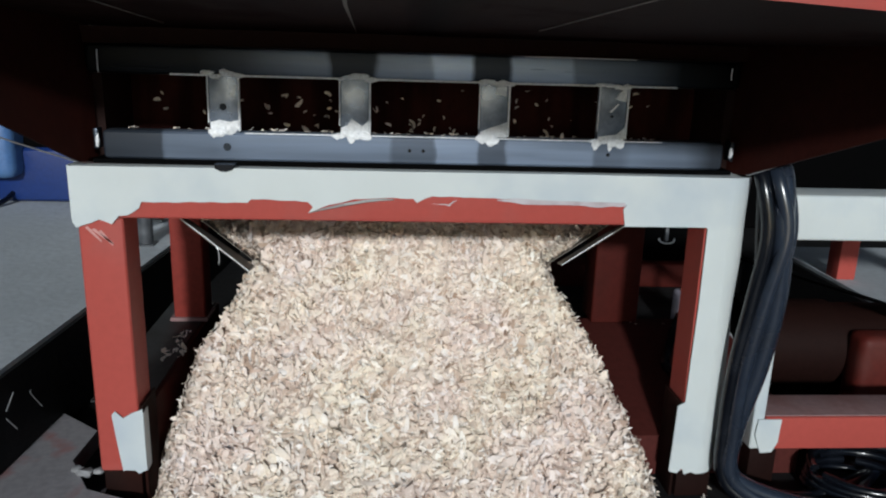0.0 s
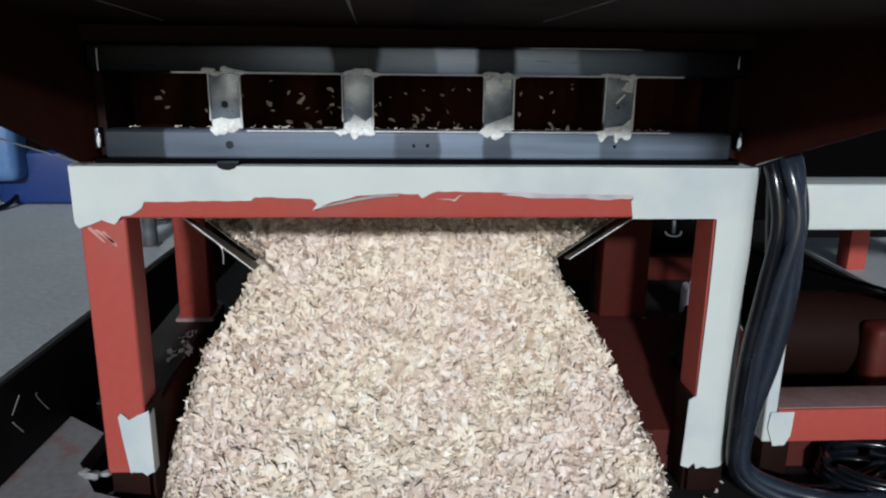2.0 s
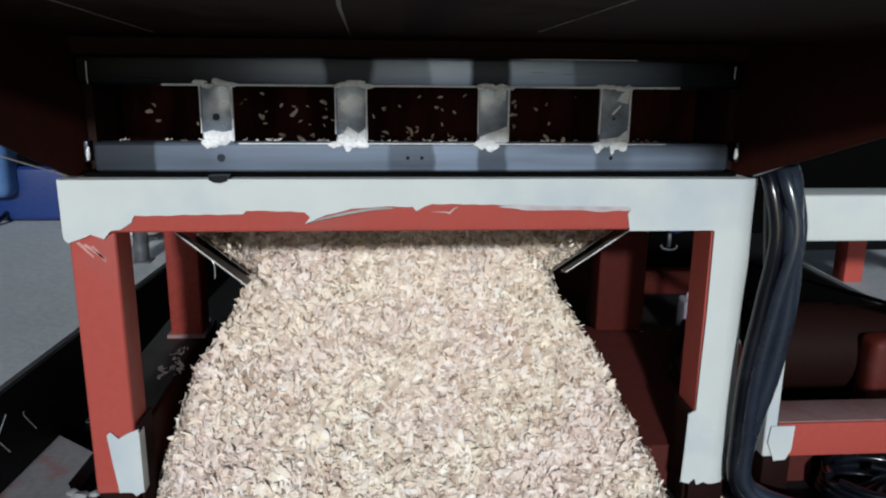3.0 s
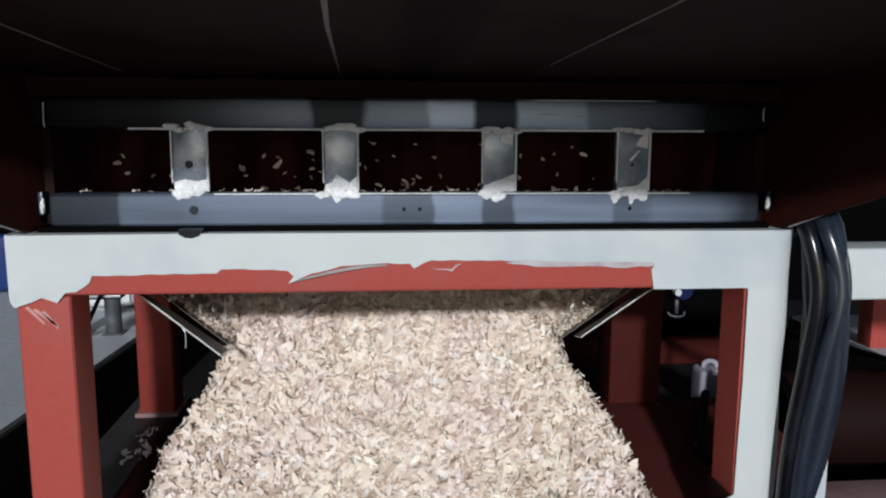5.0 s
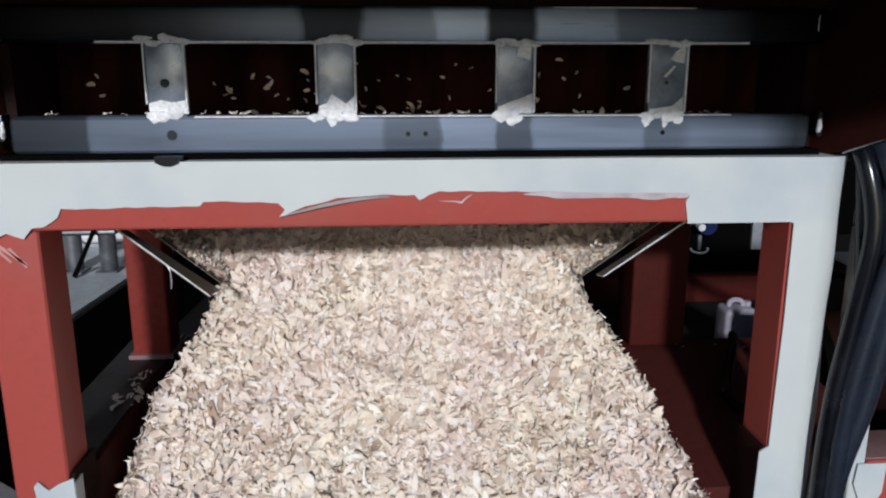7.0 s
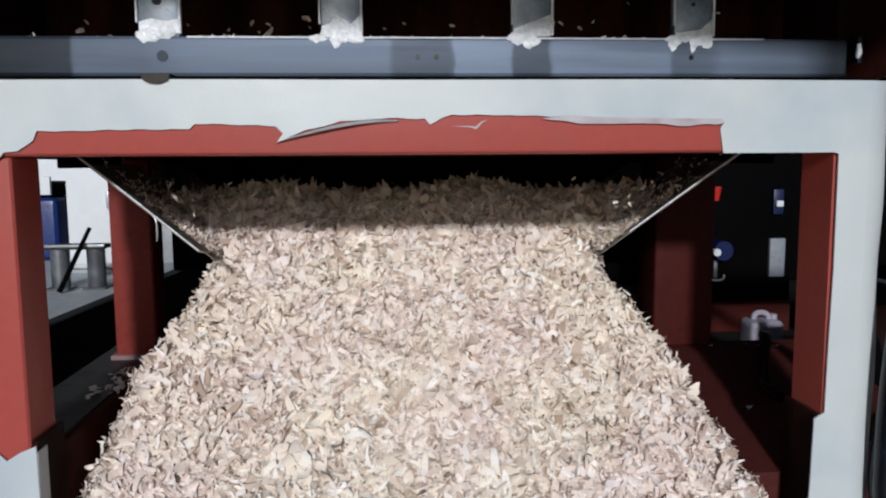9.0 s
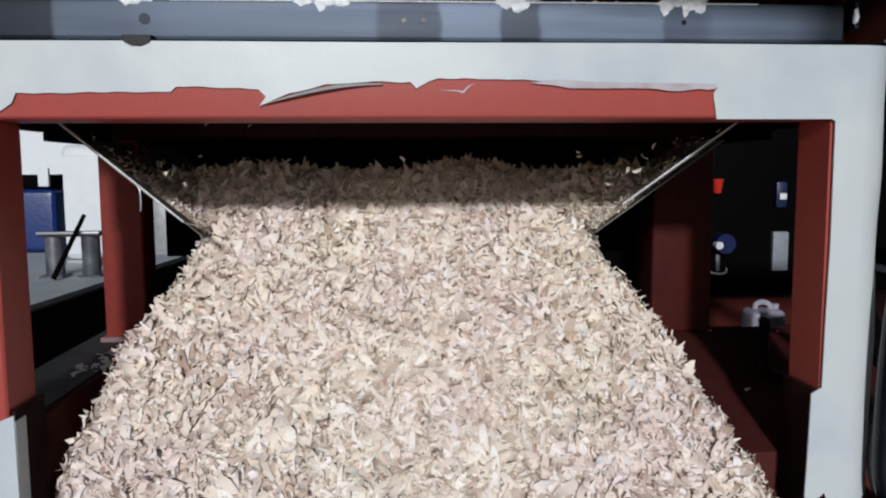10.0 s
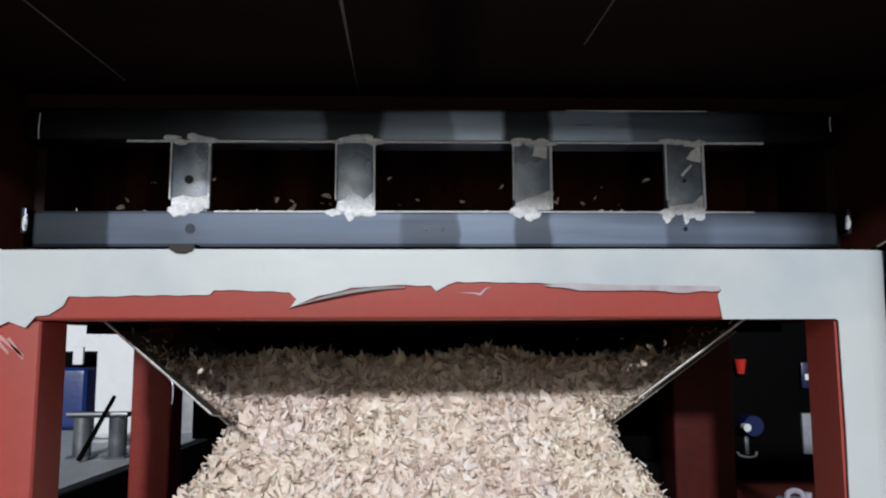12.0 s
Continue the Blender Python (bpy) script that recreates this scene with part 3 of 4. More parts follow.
def heap_z(x, y):
    z = 0.023 + 0.965 * y
    if y > 0.5:
        z = 0.5055 + 0.30 * (y - 0.5) - 1.6 * (y - 0.5) ** 2
    if y < 0.44:
        l, r = heap_half(y)
        l += 0.012 * noise.noise(Vector((y * 14, 1.0, 0)))
        r += 0.018 * noise.noise(Vector((y * 14, 5.0, 0)))
        over = max(l - x, x - r, -0.05)
        z -= 0.9 * (over + 0.05) ** 2 / 0.1 if over < 0.0 else 0.0225 + 2.8 * over
    if y > 0.44:
        z += 0.018 * min(1.0, (y - 0.44) * 12) * noise.noise(Vector((x * 5.0, 3.0, 9)))
    z += 0.010 * noise.noise(Vector((x * 7, y * 7, 2))) + 0.008 * noise.noise(Vector((x * 20, y * 20, 4))) + 0.005 * noise.noise(Vector((x * 48, y * 48, 7)))
    return z


heap = thing("wood_shavings_heap", "heap of pale beige wood shavings spilling from the chute", "wood shavings")


def trough(y):
    """Left and right limit of the shavings between the chute plates at the depth y."""
    rise = heap_z(0, y) - 0.405
    return -(0.408 + 1.2 * rise), 0.345 + 1.41 * rise


def core_sheet(y0, y1, nx, ny, limits):
    vs, fs = [], []
    for j in range(ny + 1):
        y = y0 + (y1 - y0) * j / ny
        l, r = limits(y)
        for i in range(nx + 1):
            x = l + (r - l) * i / nx
            vs.append((x, y, max(PIT_Z - 0.02, heap_z(x, y) - 0.019)))
    for j in range(ny):
        for i in range(nx):
            a = j * (nx + 1) + i
            fs.append((a, a + 1, a + nx + 2, a + nx + 1))
    me = bpy.data.meshes.new("core")
    me.from_pydata(vs, [], fs)
    me.materials.append(HEAP)
    for p in me.polygons:
        p.use_smooth = True
    ob = tagged(new("core", me), kind="stuff")
    ob.parent = heap


core_sheet(-0.16, 0.4395, 120, 64, lambda y: (-0.62, 0.62))
core_sheet(0.44, 0.76, 90, 40, trough)


STATIONS = 6


def flake_arrays(L, W, curl, twist, bow=0.0, tip=0.5):
    """One curled shaving in its own space: pairs of points along it, rounded at both ends."""
    pts = []
    for k in range(STATIONS):
        u = k / (STATIONS - 1) - 0.5
        a = curl * u
        w = W * (0.30 + 0.70 * (1 - abs(2 * u) ** 3) ** tip) * 0.5
        x = L * (math.sin(a) / curl if abs(curl) > 1e-3 else u)
        z = L * ((1 - math.cos(a)) / curl if abs(curl) > 1e-3 else 0)
        y = bow * L * (u * u - 0.1)
        pts.append((x, y - w, z - twist * u * W))
        pts.append((x, y + w, z + twist * u * W))
    return np.array(pts)


def slope_frame(x, y):
    e = 0.01
    n = Vector((heap_z(x - e, y) - heap_z(x + e, y), heap_z(x, y - e) - heap_z(x, y + e), 2 * e)).normalized()
    return n


def spot():
    while True:
        y = rng.uniform(-0.12, 0.66)
        x = rng.uniform(-0.70, 0.70)
        if y < 0.44:
            l, r = heap_half(y)
            if l - 0.10 < x < r + 0.10 and heap_z(x, y) > PIT_Z - 0.01:
                return x, y
        else:
            l, r = trough(y)
            if l < x < r:
                return x, y


VARIANTS = []
for k in range(72):
    kind_ = k % 6
    wide = rng.uniform(0.09, 0.18) if kind_ < 3 else rng.uniform(0.17, 0.26) if kind_ < 5 else rng.uniform(0.26, 0.40)
    curl_ = rng.uniform(-1.2, 1.2) if kind_ in (0, 3, 4) else rng.choice((-1, 1)) * rng.uniform(1.3, 3.2)
    VARIANTS.append(flake_arrays(1.0, wide, curl_, rng.uniform(-1.2, 1.2), rng.uniform(-1.5, 1.5) if kind_ < 4 else rng.uniform(-0.5, 0.5), rng.uniform(0.35, 0.8)))


def place_flake(x, y, lift, long_):
    n = slope_frame(x, y)
    z = heap_z(x, y)
    lean = 0.27
    if y > 0.44:
        lean = 0.75 if rng.random() < 0.25 else 0.27
    else:
        l, r = heap_half(y)
        if x < l + 0.04 or x > r - 0.04:
            lean, long_, lift = 0.10, long_ * 0.50, lift - 0.004
    tilt = Euler((rng.normal(0, lean), rng.normal(0, lean), rng.uniform(0, 6.28))).to_matrix()
    rot = n.to_track_quat("Z", "Y").to_matrix() @ tilt
    return rot, Vector((x, y, z)) + n * lift, long_


COUNT, ON_PLATES = 40000, 4000
PTS = 2 * STATIONS
V = np.empty((COUNT * PTS, 3))


def plate_flake():
    """A shaving of the drifts on the chute's side plates, which thin out upwards and to the front."""
    v, y = abs(rng.normal(0, 0.30)), 0.378 + 0.26 * rng.random() ** 1.5
    if rng.random() < 0.5:
        p, n = Vector((-0.412 - 0.216 * v, y, 0.412 + 0.18 * v)), Vector((0.64, 0, 0.77))
    else:
        p, n = Vector((0.348 + 0.254 * v, y, 0.409 + 0.18 * v)), Vector((-0.578, 0, 0.816))
    rot = n.to_track_quat("Z", "Y").to_matrix() @ Euler((rng.normal(0, 0.25), rng.normal(0, 0.25), rng.uniform(0, 6.28))).to_matrix()
    return rot, p + n * rng.uniform(0.003, 0.016), float(rng.uniform(0.010, 0.028))


for i in range(COUNT):
    x, y = spot()
    rot, at, L = plate_flake() if i < ON_PLATES else place_flake(x, y, rng.uniform(-0.012, 0.006), float(np.clip(rng.lognormal(-3.30, 0.40), 0.012, 0.068)))
    V[i * PTS:i * PTS + PTS] = (VARIANTS[int(rng.integers(72))] * L) @ np.array(rot).T + np.array(at)
quads = np.array([(2 * k, 2 * k + 2, 2 * k + 3, 2 * k + 1) for k in range(STATIONS - 1)])
F = (quads[None] + PTS * np.arange(COUNT)[:, None, None]).reshape(-1, 4)
me = bpy.data.meshes.new("shaving_layer")
me.from_pydata(V.tolist(), [], F.tolist())
me.materials.append(CHIPS)
for p in me.polygons:
    p.use_smooth = True
sh = tagged(new("shaving_layer", me), kind="stuff")
sh.parent = heap


def thick_chip(L, W, curl, twist):
    p = flake_arrays(1.0, W, curl, twist, rng.uniform(-0.6, 0.6)) * L
    p = p + np.array([[rng.normal(0, 0.03 * L), rng.normal(0, 0.02 * L), 0] for _ in p])
    n, t = len(p), 0.0011
    vs = [tuple(q) for q in p] + [(q[0], q[1], q[2] - t) for q in p]
    rim = [2 * k for k in range(STATIONS)] + [2 * k + 1 for k in range(STATIONS)][::-1]
    fs = [tuple(int(v) for v in q) for q in quads]
    fs += [tuple(n + k for k in f[::-1]) for f in fs]
    fs += [(rim[(k + 1) % n], rim[k], n + rim[k], n + rim[(k + 1) % n]) for k in range(n)]
    me = bpy.data.meshes.new("wood_chip")
    me.from_pydata(vs, [], fs)
    me.materials.append(CHIP)
    return me


CHIP_MESHES = [thick_chip(rng.uniform(0.020, 0.040), rng.uniform(0.2, 0.48), rng.uniform(-1.7, 1.7), rng.uniform(-0.6, 0.6)) for _ in range(16)]
for i in range(280):
    while True:
        x, y = spot()
        if y < 0.42:
            break
    rot, at, _ = place_flake(x, y, 0.006, 0)
    ob = new("shaving", CHIP_MESHES[i % 16])
    ob.parent = heap
    ob.matrix_basis = Matrix.Translation(at) @ rot.to_4x4()

# ---- chips lying on ledges and stuck in the chamber ----
litter = thing("ledge_litter", "scattered wood chips on the dusty base rails", "wood chips")


def strewn(parent, spots, sizes=(0.35, 0.8), name="chip"):
    for p, tilt in spots:
        k = rng.uniform(*sizes)
        ob = new(name, CHIP_MESHES[int(rng.integers(16))])
        ob.parent = parent
        e = Euler((tilt + rng.normal(0, 0.25), rng.normal(0, 0.25), rng.uniform(0, 6.28) if not tilt else rng.normal(0, 0.3)))
        ob.matrix_basis = Matrix.Translation(p) @ e.to_matrix().to_4x4() @ (Matrix.Rotation(rng.uniform(0, 6.28), 4, "Z") if tilt else Matrix()) @ Matrix.Scale(k, 4)


strewn(litter, [((rng.normal(-0.630, 0.012), rng.normal(0.43, 0.055), 0.156), 0) for _ in range(26)], (0.4, 0.9))
strewn(litter, [((rng.uniform(0.60, 0.9), rng.uniform(0.57, 0.65), 0.155), 0) for _ in range(8)], (0.3, 0.5))
strewn(litter, [((rng.uniform(-0.75, 0.72), rng.uniform(-0.12, 0.10), PIT_Z + 0.006), 0) for _ in range(90)], (0.4, 1.0))
stuck = thing("stuck_chips", "pale chips clinging to the dark red chamber wall", "wood chips")
for x0, x1, n in ((-0.60, -0.45, 9), (-0.37, -0.19, 26), (-0.11, 0.09, 22), (0.17, 0.35, 20), (0.44, 0.5, 2)):
    strewn(stuck, [((rng.uniform(x0, x1), 0.267, 0.715 + 0.125 * rng.random() ** 1.3), 1.57) for _ in range(n)], (0.25, 0.62))
for x, z, k in ((-0.277, 0.815, 1.15), (-0.305, 0.765, 0.8), (-0.262, 0.752, 0.9), (-0.015, 0.775, 0.9), (0.205, 0.79, 0.9), (0.30, 0.76, 0.8)):
    strewn(stuck, [((x, 0.266, z), 1.57)], (k, k + 0.05))
ridge = thing("bar_litter", "thin line of chips resting on the lower bar", "wood chips")
strewn(ridge, [((rng.uniform(-0.60, 0.50), rng.uniform(0.055, 0.080), 0.7745), 0) for _ in range(60)], (0.25, 0.6))

# ---- cables beside the leg ----
def cable(pts, r, label, group, mat=BLACK):
    ob = finish("cable", tube_path(pts, r, 16), mat)
    return tagged(ob, label, "cable", group)


for k, (dx, dy, r) in enumerate(((0.0, 0.0, 0.015), (0.024, -0.012, 0.016), (0.052, -0.004, 0.021), (0.012, 0.026, 0.014), (0.040, 0.028, 0.016), (0.066, 0.018, 0.013))):
    x = 0.693 + dx + 0.006 * math.sin(k * 2.3)
    y = -0.028 + dy
    w = 0.014 * math.sin(k * 1.7 + 0.5)
    cable([(x + 0.02 + 0.2 * dx, y + 0.20, 0.690), (x + 0.012, y + 0.09, 0.735), (x + 0.004, y + 0.012, 0.715), (x + 0.014 + w, y - 0.018, 0.60), (x + 0.012 - 0.1 * dx - 0.6 * w, y - 0.018, 0.46), (x + 0.000 - 0.2 * dx - w, y - 0.010, 0.30), (x - 0.006 - 0.45 * dx, y, 0.14), (x + 0.002 - 0.5 * dx, y - 0.005, 0.03), (x + 0.06 + 0.6 * dx, y - 0.03, PIT_Z + r + 0.010), (x + 0.17 + dx, y - 0.05 + dy, PIT_Z + r), (x + 0.34 + dx, y + 0.03 * k - 0.05, PIT_Z + r)], r, "thick blue-black rubber hose hanging beside the papered leg" if k in (1, 2, 5) else "thick black rubber cable hanging beside the papered leg", "cables by the leg", HOSE if k in (1, 2, 5) else BLACK)
for k in range(4):
    c, rad = (1.04 + 0.012 * k, 0.03 - 0.01 * k), 0.10 + 0.014 * k
    cable([(c[0] + rad * math.cos(a / 10 * 6.0 + 0.4 + k), c[1] + 0.8 * rad * math.sin(a / 10 * 6.0 + 0.4 + k), PIT_Z + 0.012 + 0.020 * k) for a in range(11)], 0.010, "black cable coiled on the pit floor", "coiled cables")

# ---- the neighbouring frame ----
side = thing("side_frame", "second red tube frame with white-papered beam and leg", "machine frame")
part("top_beam", box(0.800, 1.75, 0.05, 0.15, 0.560, 0.662, 0.008, 3), WHITE, side, "beam wrapped in white paper")
part("leg", box(0.795, 0.824, 0.052, 0.142, 0.045, 0.560, 0.006, 3), WHITE, side, "leg wrapped in white paper")
part("paper_tail", slab([(0.806, 0.046, 0.125), (0.862, 0.046, 0.125), (0.860, 0.046, 0.065), (0.848, 0.046, 0.040), (0.820, 0.046, 0.038), (0.802, 0.046, 0.085)], (0, 0.003, 0)), WHITE, side, "torn white paper end")
part("lower_rail", box(0.826, 1.75, 0.05, 0.17, 0.045, 0.128, 0.006, 3), RED, side)
part("dust_layer", box(0.828, 1.748, 0.058, 0.166, 0.1275, 0.1305, 0.001), LEDGE, side, "pale dust on the rail")
part("far_leg", box(1.66, 1.75, 0.052, 0.142, PIT_Z, 0.560, 0.006, 3), RED, side)
part("near_foot", box(0.80, 0.866, 0.055, 0.14, PIT_Z, 0.045, 0.004), BLACK_RED, side)
part("rear_post", box(1.455, 1.52, 0.86, 0.93, FLOOR_Z, 0.50, 0.006, 2), RED, side)

# the drum's shade lies in its colour
drum = thing("drive_drum", "drive drum under the side frame, its red darkened for shade", "drum")
part("shell", rod((0.98, 0.55, 0.12), (1.24, 0.55, 0.12), 0.13, 32), BLACK_RED, drum)
part("band", rod((1.24, 0.55, 0.12), (1.43, 0.55, 0.12), 0.12, 32), BLACK_RED, drum)
part("flange", rod((0.955, 0.55, 0.12), (0.98, 0.55, 0.12), 0.145, 32), BLACK_AND_SHADE, drum)
part("axle", rod((0.93, 0.55, 0.12), (1.44, 0.55, 0.12), 0.03, 16), GREY, drum)
part("cradle", box(1.0, 1.40, 0.45, 0.65, PIT_Z, 0.0, 0.004), BLACK_AND_SHADE, drum)
# block added to give the drum's lit red patch
side_block = thing("drum_side_block", "dark red block added beside the drum", "gear housing")
part("body", box(1.25, 1.46, 0.36, 0.45, PIT_Z, 0.205, 0.03, 4), DIMMED_RED, side_block)
part("flange", box(1.20, 1.475, 0.352, 0.458, PIT_Z, -0.02, 0.006), BLACK_RED, side_block)
guard = thing("belt_guard", "black slanted sheet steel belt guard", "guard")
part("sheet", slab([(1.02, 0.62, 0.36), (1.42, 0.26, 0.285), (1.42, 0.50, 0.25), (1.02, 0.84, 0.32)], (0, 0, -0.006)), BLACK_AND_SHADE, guard)
part("stay", rod((1.05, 0.74, PIT_Z), (1.05, 0.74, 0.335), 0.010), BLACK_AND_SHADE, guard)
part("stay", rod((1.40, 0.40, PIT_Z), (1.40, 0.40, 0.268), 0.010), BLACK_AND_SHADE, guard)
strap = finish("hanging_strap", tube_path([(0.83, 0.64, 0.166), (0.80, 0.575, 0.172), (0.755, 0.49, 0.155), (0.715, 0.41, 0.140), (0.690, 0.355, 0.128), (0.70, 0.31, 0.119)], 0.013), BLACK)
tagged(strap, "short black rubber hose lying on the base rail", "hose")

# ---- behind the machine ----
jug = thing("plastic_jug", "milky plastic jerrycan standing in the pit", "jerrycan")
part("body", box(0.962, 1.060, 0.96, 1.05, PIT_Z, 0.128, 0.020, 4), JUG, jug)
part("handle", tube_path([(0.985, 1.005, 0.120), (0.988, 1.005, 0.140), (1.006, 1.005, 0.147), (1.026, 1.005, 0.140), (1.030, 1.005, 0.120)], 0.008), JUG, jug)
part("cap", rod((1.044, 1.005, 0.122), (1.044, 1.005, 0.142), 0.011), JUG, jug)
beam = tagged(finish("pit_crossbeam", box(0.60, 1.425, 1.60, 1.70, PIT_Z, 0.055, 0.008, 3), DEEP_RED), "dark red crossbeam lying across the pit", "beam")
NAVY = painted("navy_motor_paint", (0.004, 0.012, 0.07), (0.003, 0.008, 0.04), 0.4, big=9)
DIM_GREY = painted("dim_grey_paint", (0.24, 0.26, 0.29), (0.17, 0.18, 0.20), 0.6, big=9)
# added near-black body in place of the unlit space at the back
backdrop = thing("dark_backing", "near-black backing added for the dark interior behind the frame", "machine")
part("housing", box(-0.55, 1.42, 2.75, 3.4, PIT_Z, 2.2, 0.02, 3), BLACK_AND_SHADE, backdrop)
part("wing", box(1.42, 3.56, 2.752, 3.4, PIT_Z, 2.2, 0.02, 3), BLACK_AND_SHADE, backdrop)

# the backing is added to carry the small fittings before the dark
board = thing("fittings_board", "added black backing with a small motor and a red indicator", "control board")
part("backing", box(1.05, 1.45, 1.660, 1.695, 0.055, 0.62, 0.004), BLACK_AND_SHADE, board)
part("casing", rod((1.160, 1.60, 0.256), (1.160, 1.66, 0.256), 0.036, 24), NAVY, board, "small dark blue motor")
part("hub", rod((1.130, 1.585, 0.252), (1.130, 1.615, 0.252), 0.014, 16), WALL, board, "white hub")
part("drip_pan", tube_path([(1.112, 1.640, 0.160), (1.120, 1.63, 0.148), (1.147, 1.62, 0.144), (1.174, 1.63, 0.148), (1.182, 1.640, 0.160)], 0.0042, 8), GREY, board, "pale curved drip pan")
part("bracket", box(1.142, 1.156, 1.640, 1.660, 0.150, 0.215, 0.002), DULL_PIPE, board, "dull grey bracket")
part("indicator", rod((1.136, 1.635, 0.440), (1.136, 1.635, 0.492), 0.013, 16, None, 0.022), SIGNAL_RED, board, "small red indicator")
part("panel", box(1.355, 1.415, 1.636, 1.660, 0.150, 0.296, 0.006), DIM_GREY, board, "pale grey cover plate")
part("gauge", box(1.364, 1.404, 1.640, 1.660, 0.385, 0.480, 0.006), NAVY, board)
part("clamp", box(1.369, 1.396, 1.626, 1.640, 0.415, 0.438, 0.004), WALL, board)

cab = thing("white_cabinet", "white painted steel cabinet on the concrete floor", "cabinet")
part("body", box(-1.165, -0.985, 1.56, 1.95, FLOOR_Z + 0.01, 0.62, 0.03, 4), WALL, cab)
part("plinth", box(-1.160, -0.99, 1.565, 1.945, FLOOR_Z, FLOOR_Z + 0.01), GREY, cab)
part("door", box(-1.155, -0.995, 1.552, 1.562, FLOOR_Z + 0.03, 0.585, 0.004), WALL, cab)
part("handle", box(-1.02, -1.01, 1.535, 1.552, 0.44, 0.50, 0.003), GREY, cab)
stand = thing("low_stand", "low galvanised stand of short pipe posts", "stand")
part("top", box(-1.085, -0.91, 1.19, 1.25, 0.340, 0.354, 0.004), RAIL, stand, "dark top plate")
part("edge_strip", box(-1.087, -0.908, 1.186, 1.190, 0.348, 0.355, 0.001), GREY, stand, "bright front edge")
for x in (-1.050, -0.945):
    part("post", rod((x, 1.22, FLOOR_Z), (x, 1.22, 0.340), 0.026, 20), DULL_PIPE, stand)
    part("foot_plate", box(x - 0.034, x + 0.034, 1.186, 1.254, FLOOR_Z, FLOOR_Z + 0.006, 0.001), DULL_PIPE, stand)
stick = tagged(finish("leaning_rod", rod((-1.020, 1.13, FLOOR_Z + 0.004), (-0.945, 1.184, 0.405), 0.008, 10, None, 0.006), BLACK_AND_SHADE), "thin black rod leaning on the low stand", "rod")
locker = thing("grey_locker", "narrow grey steel locker behind the frame", "locker")
part("body", box(-0.95, -0.86, 1.80, 2.1, FLOOR_Z, 0.52, 0.005), GREY, locker)
part("door", box(-0.945, -0.865, 1.792, 1.80, FLOOR_Z + 0.02, 0.50, 0.003), GREY, locker)
part("vent", box(-0.925, -0.885, 1.788, 1.792, 0.42, 0.44), BLACK_AND_SHADE, locker)

mach = thing("blue_machine", "blue electric machine with rounded casing on the floor", "machine")
part("casing", box(-2.02, -1.66, 1.80, 2.2, 0.34, 0.62, 0.05, 4), LIGHT_BLUE, mach, "faded light blue rounded casing")
part("body", box(-1.80, -1.335, 1.90, 2.4, FLOOR_Z + 0.006, 0.465, 0.03, 3), BLUE, mach)
part("lid", box(-1.66, -1.345, 1.91, 2.39, 0.465, 0.52, 0.015, 2), BLACK_AND_SHADE, mach, "dark grey lid")
part("switch_box", box(-1.39, -1.35, 1.893, 1.91, 0.475, 0.545, 0.004), WALL, mach, "small white switch box")
for x in (-1.76, -1.40):
    part("foot", rod((x, 2.04, FLOOR_Z), (x, 2.04, FLOOR_Z + 0.035), 0.03, 14), BLACK, mach)
part("drum", rod((-2.05, 1.75, 0.36), (-1.85, 1.75, 0.36), 0.14, 28), GREY, mach, "grey round housing")
part("stem", box(-1.99, -1.91, 1.70, 1.80, FLOOR_Z, 0.26, 0.006), GREY, mach)
part("lead", tube_path([(-1.72, 2.0, 0.30), (-1.74, 1.80, FLOOR_Z + 0.014), (-1.90, 1.55, FLOOR_Z + 0.012), (-2.2, 1.45, FLOOR_Z + 0.012)], 0.012), BLACK, mach, "black power lead")

plate = thing("floor_plate", "dusty faded-red steel plate on the pit floor", "plate")
part("sheet", slab([(-0.952, 0.38, PIT_Z), (-0.79, 0.25, PIT_Z), (-0.795, 0.11, PIT_Z), (-0.72, -0.01, PIT_Z), (-0.60, -0.06, PIT_Z), (-0.58, -0.6, PIT_Z), (-0.99, -0.6, PIT_Z)], (0, 0, 0.045)), painted("faded_red_steel", (0.32, 0.31, 0.33), (0.34, 0.12, 0.11), 0.6, big=5, wear=(0.56, 0.68)), plate)
LUMP = painted("pale_plaster", (0.30, 0.30, 0.31), (0.20, 0.20, 0.21), 0.8)
for k, (x, y, s) in enumerate(((-0.765, 0.06, 0.016), (-0.742, 0.045, 0.020), (-0.715, 0.050, 0.013), (-0.70, 0.075, 0.010))):
    part("lump", blob((x, y, 0.002), (s, s * 0.7, s * 0.5), 4.0 + k, 2), LUMP, plate, "pale crumbled lump")
wire = tagged(new("wire_scrap"), "thin bright bent wire hanging on the pit wall", "wire")
for pts in (((-0.918, 0.127, 0.160), (-0.920, 0.091, 0.130)), ((-0.920, 0.089, 0.112), (-0.918, 0.124, 0.070)), ((-0.913, 0.199, 0.132), (-0.913, 0.194, 0.125), (-0.910, 0.236, 0.071))):
    part("strand", tube_path(pts, 0.0014, 6), GREY, wire)
# ---- what moves: chips whirled round in the chamber, chips that spill over and roll down ----
def loose_chips(n, label, group):
    out = []
    for i in range(n):
        ob = new("flying_chip", CHIP_MESHES[i % 16])
        out.append(tagged(ob, label, "wood chip", group))
    return out


flying = loose_chips(44, "pale wood chip tumbling inside the dark chamber", "tumbling chips")
hopping = loose_chips(12, "pale wood chip hopping on the chute plate", "hopping chips")
rolling = loose_chips(48, "pale wood chip rolling down the heap of shavings", "rolling chips")
spilled = loose_chips(1, "pale wood chip falling past the chute plate", "falling chips")


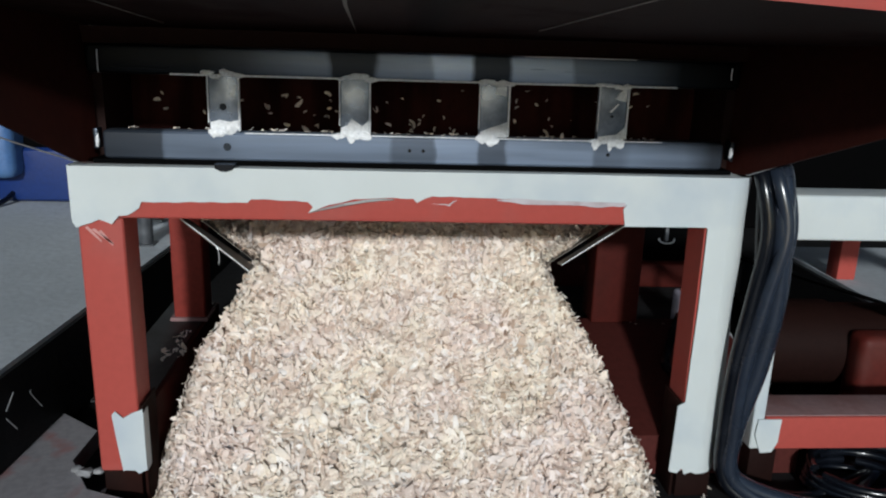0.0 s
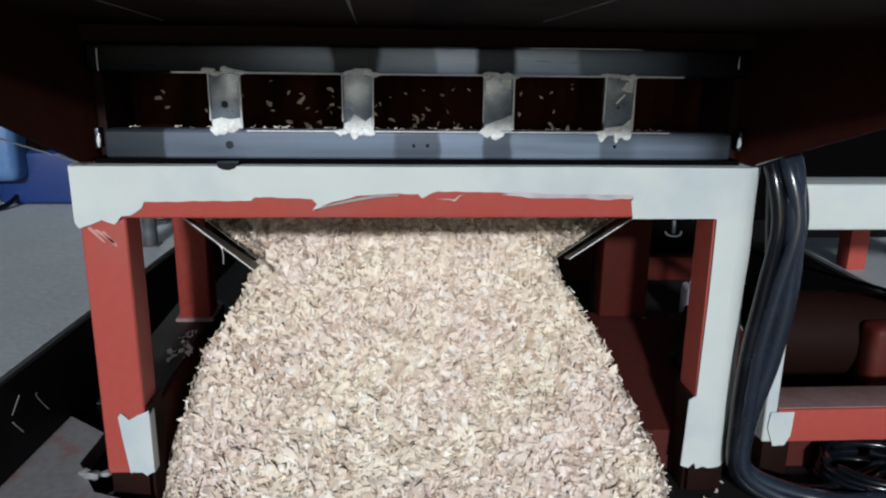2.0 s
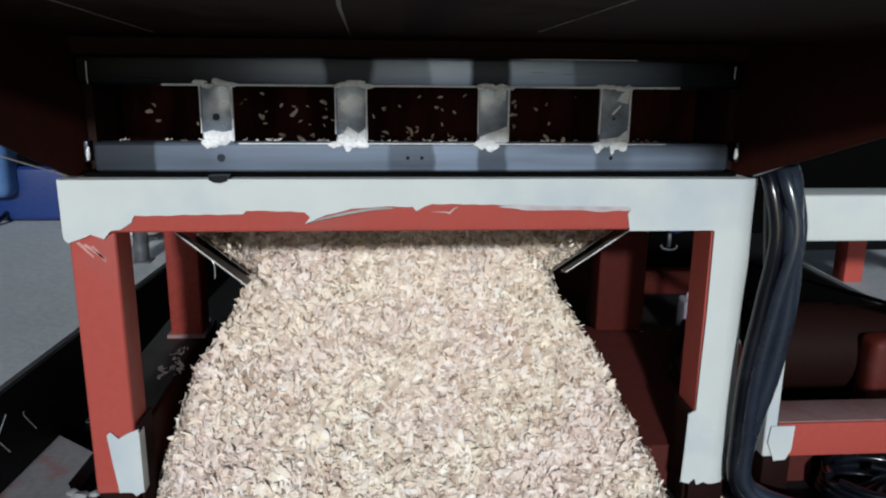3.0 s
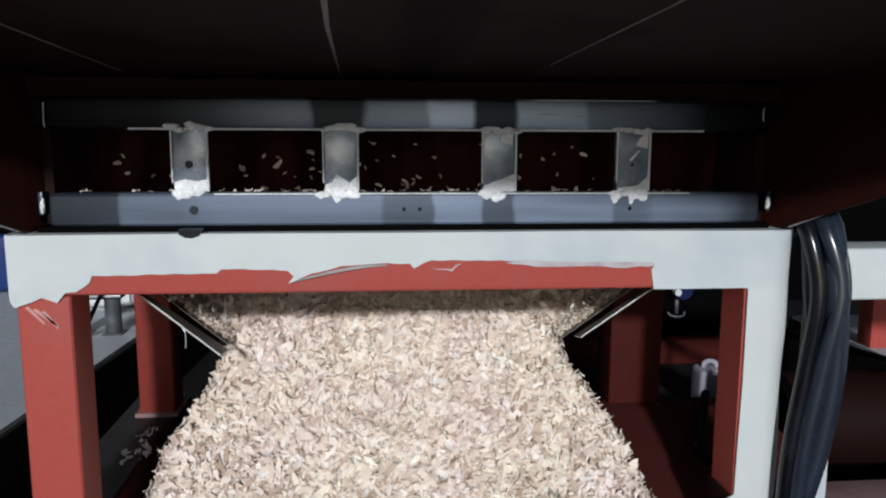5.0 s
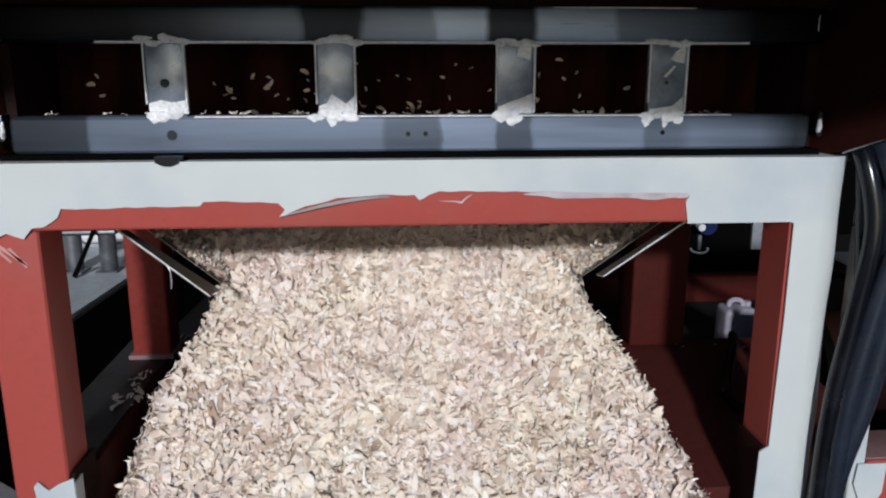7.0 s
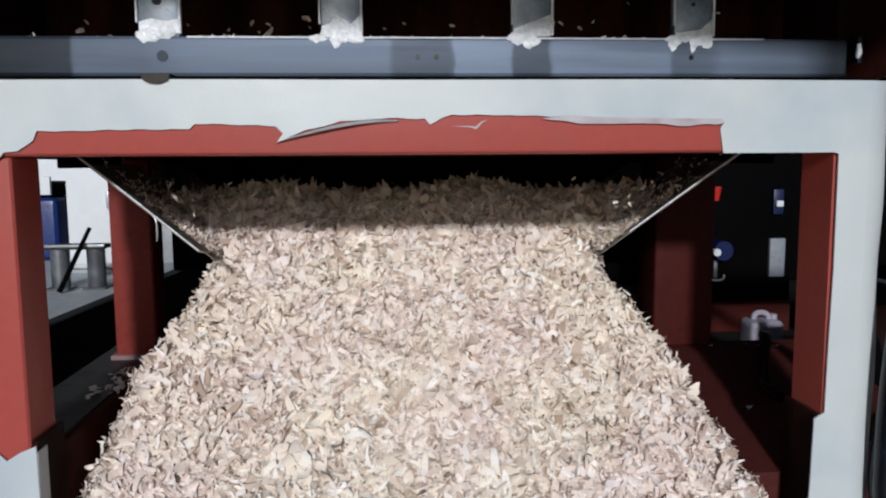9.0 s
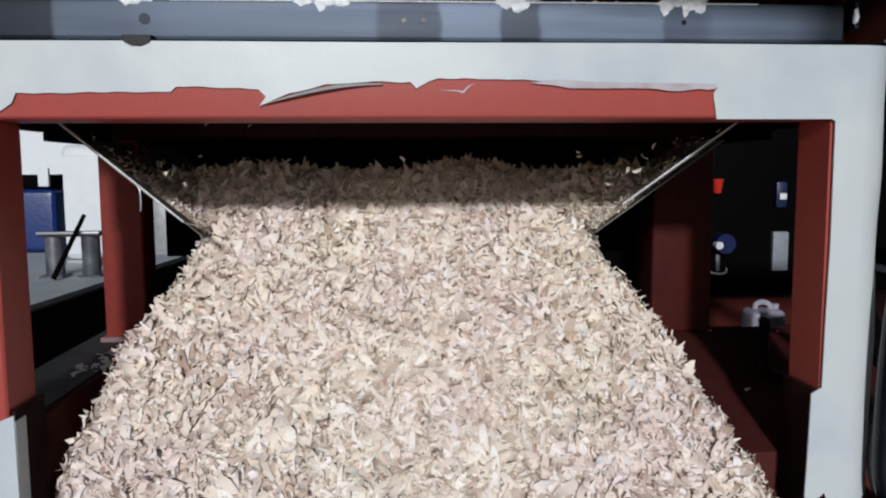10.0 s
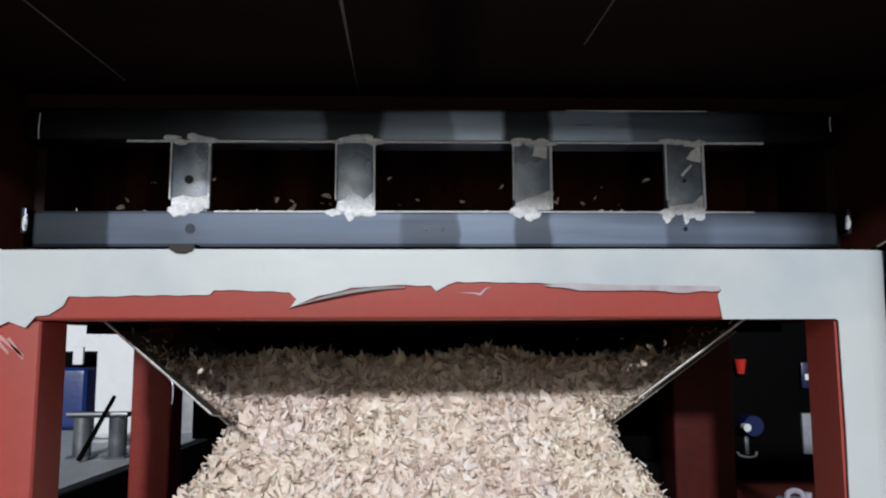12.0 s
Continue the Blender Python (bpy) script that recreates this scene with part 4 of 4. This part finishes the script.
def whirl(ob, i, r):
    """Round and round behind the rack or, for every fourth, over the top of the heap."""
    low = i % 4 == 0
    x = r.uniform(-0.50, 0.48)
    y, z = (0.42, 0.625) if low else (0.205, 0.775)
    ry, rz = (0.09, 0.075) if low else (0.045, 0.085)
    period, phase = r.uniform(0.75, 1.3), r.uniform(0, 6.28)
    sway, spin = r.uniform(0.01, 0.05), r.uniform(0.6, 1.0)
    size = r.uniform(0.25, 0.55)
    ob.scale = (size, size, size)
    rows = []
    for k in range(121):
        t = 0.1 * k
        a = phase + 2 * math.pi * t / period
        rows.append((t, pose(x + sway * math.sin(0.37 * a), y - ry * math.cos(a), z - rz * math.sin(a), 57.3 * a * spin, 40 * math.sin(0.7 * a), 30 * math.sin(0.5 * a + i))))
    walk(ob, rows)


def hop(ob, i, r):
    """Little leaps on the spot at the front of a side plate."""
    sx = 1 if i % 3 else -1
    z0 = r.uniform(0.485, 0.535)
    x0, y0 = plate_x(z0, sx) - 0.012 * sx, r.uniform(0.20, 0.30)
    beat, phase, high = r.uniform(0.5, 0.9), r.uniform(0, 1), r.uniform(0.015, 0.035)
    size = r.uniform(0.35, 0.6)
    ob.scale = (size, size, size)
    rows = []
    for k in range(121):
        t = 0.1 * k
        u = (t / beat + phase) % 1.0
        n = int(t / beat + phase)
        drift = 0.015 * math.sin(2.4 * n + i)
        rows.append((t, pose(x0 + 0.4 * drift, y0 + drift * u, z0 + 0.010 + high * 4 * u * (1 - u), 40 + 50 * math.sin(2.1 * t + i), 60 * math.sin(1.7 * t + 2 * i), 35 * t + 50 * i)))
    walk(ob, rows)


def roll_down(ob, i, r):
    """Lies under the beam, rolls down the slope once, and stays where it stops."""
    start = 12.2 * i / 48 - 0.4 + r.uniform(-0.1, 0.1)
    x0, x1 = r.uniform(-0.30, 0.28), 0.0
    x1 = x0 * 1.25 + r.uniform(-0.06, 0.06)
    y0, y1 = r.uniform(0.44, 0.50), r.uniform(0.02, 0.30)
    size = r.uniform(0.5, 0.95)
    ob.scale = (size, size, size)
    last = r.uniform(0.6, 1.0)
    rows = []
    for k in range(121):
        t = 0.1 * k
        u = min(1.0, max(0.0, (t - start) / last))
        s = u * u * (1.6 - 0.6 * u)
        x, y = x0 + (x1 - x0) * s, y0 + (y1 - y0) * s
        leap = 0.018 * abs(math.sin(3.14159 * 3 * u)) * (1 - u * 0.5)
        rows.append((t, pose(x, y, heap_z(x, y) + 0.010 + leap, 44 + 300 * u, 20 * math.sin(6 * u), 50 * i + 200 * u)))
    walk(ob, rows)


def motions():
    r = random.Random(21)
    for i, ob in enumerate(flying):
        whirl(ob, i, r)
    for i, ob in enumerate(hopping):
        hop(ob, i, r)
    for i, ob in enumerate(rolling):
        roll_down(ob, i, r)
    # one chip leaps over the plate's edge and drops on the base plate
    ob = spilled[0]
    rest = pose(0.63, 0.30, 0.104, 12, 0, 40)
    top = pose(0.645, 0.34, 0.655, 0, 36, 10)
    walk(ob, [(0, top), (7.0, top), (7.1, pose(0.645, 0.325, 0.66, 10, 30, 20)), (7.2, pose(0.634, 0.31, 0.615, 40, 20, 40)), (7.3, pose(0.621, 0.30, 0.521, 70, 10, 60)), (7.4, pose(0.605, 0.30, 0.377, 100, 30, 90)), (7.5, pose(0.588, 0.30, 0.195, 60, 40, 60)), (7.6, pose(0.60, 0.30, 0.112, 20, 10, 45)), (7.8, rest), (12, rest)])


motions()
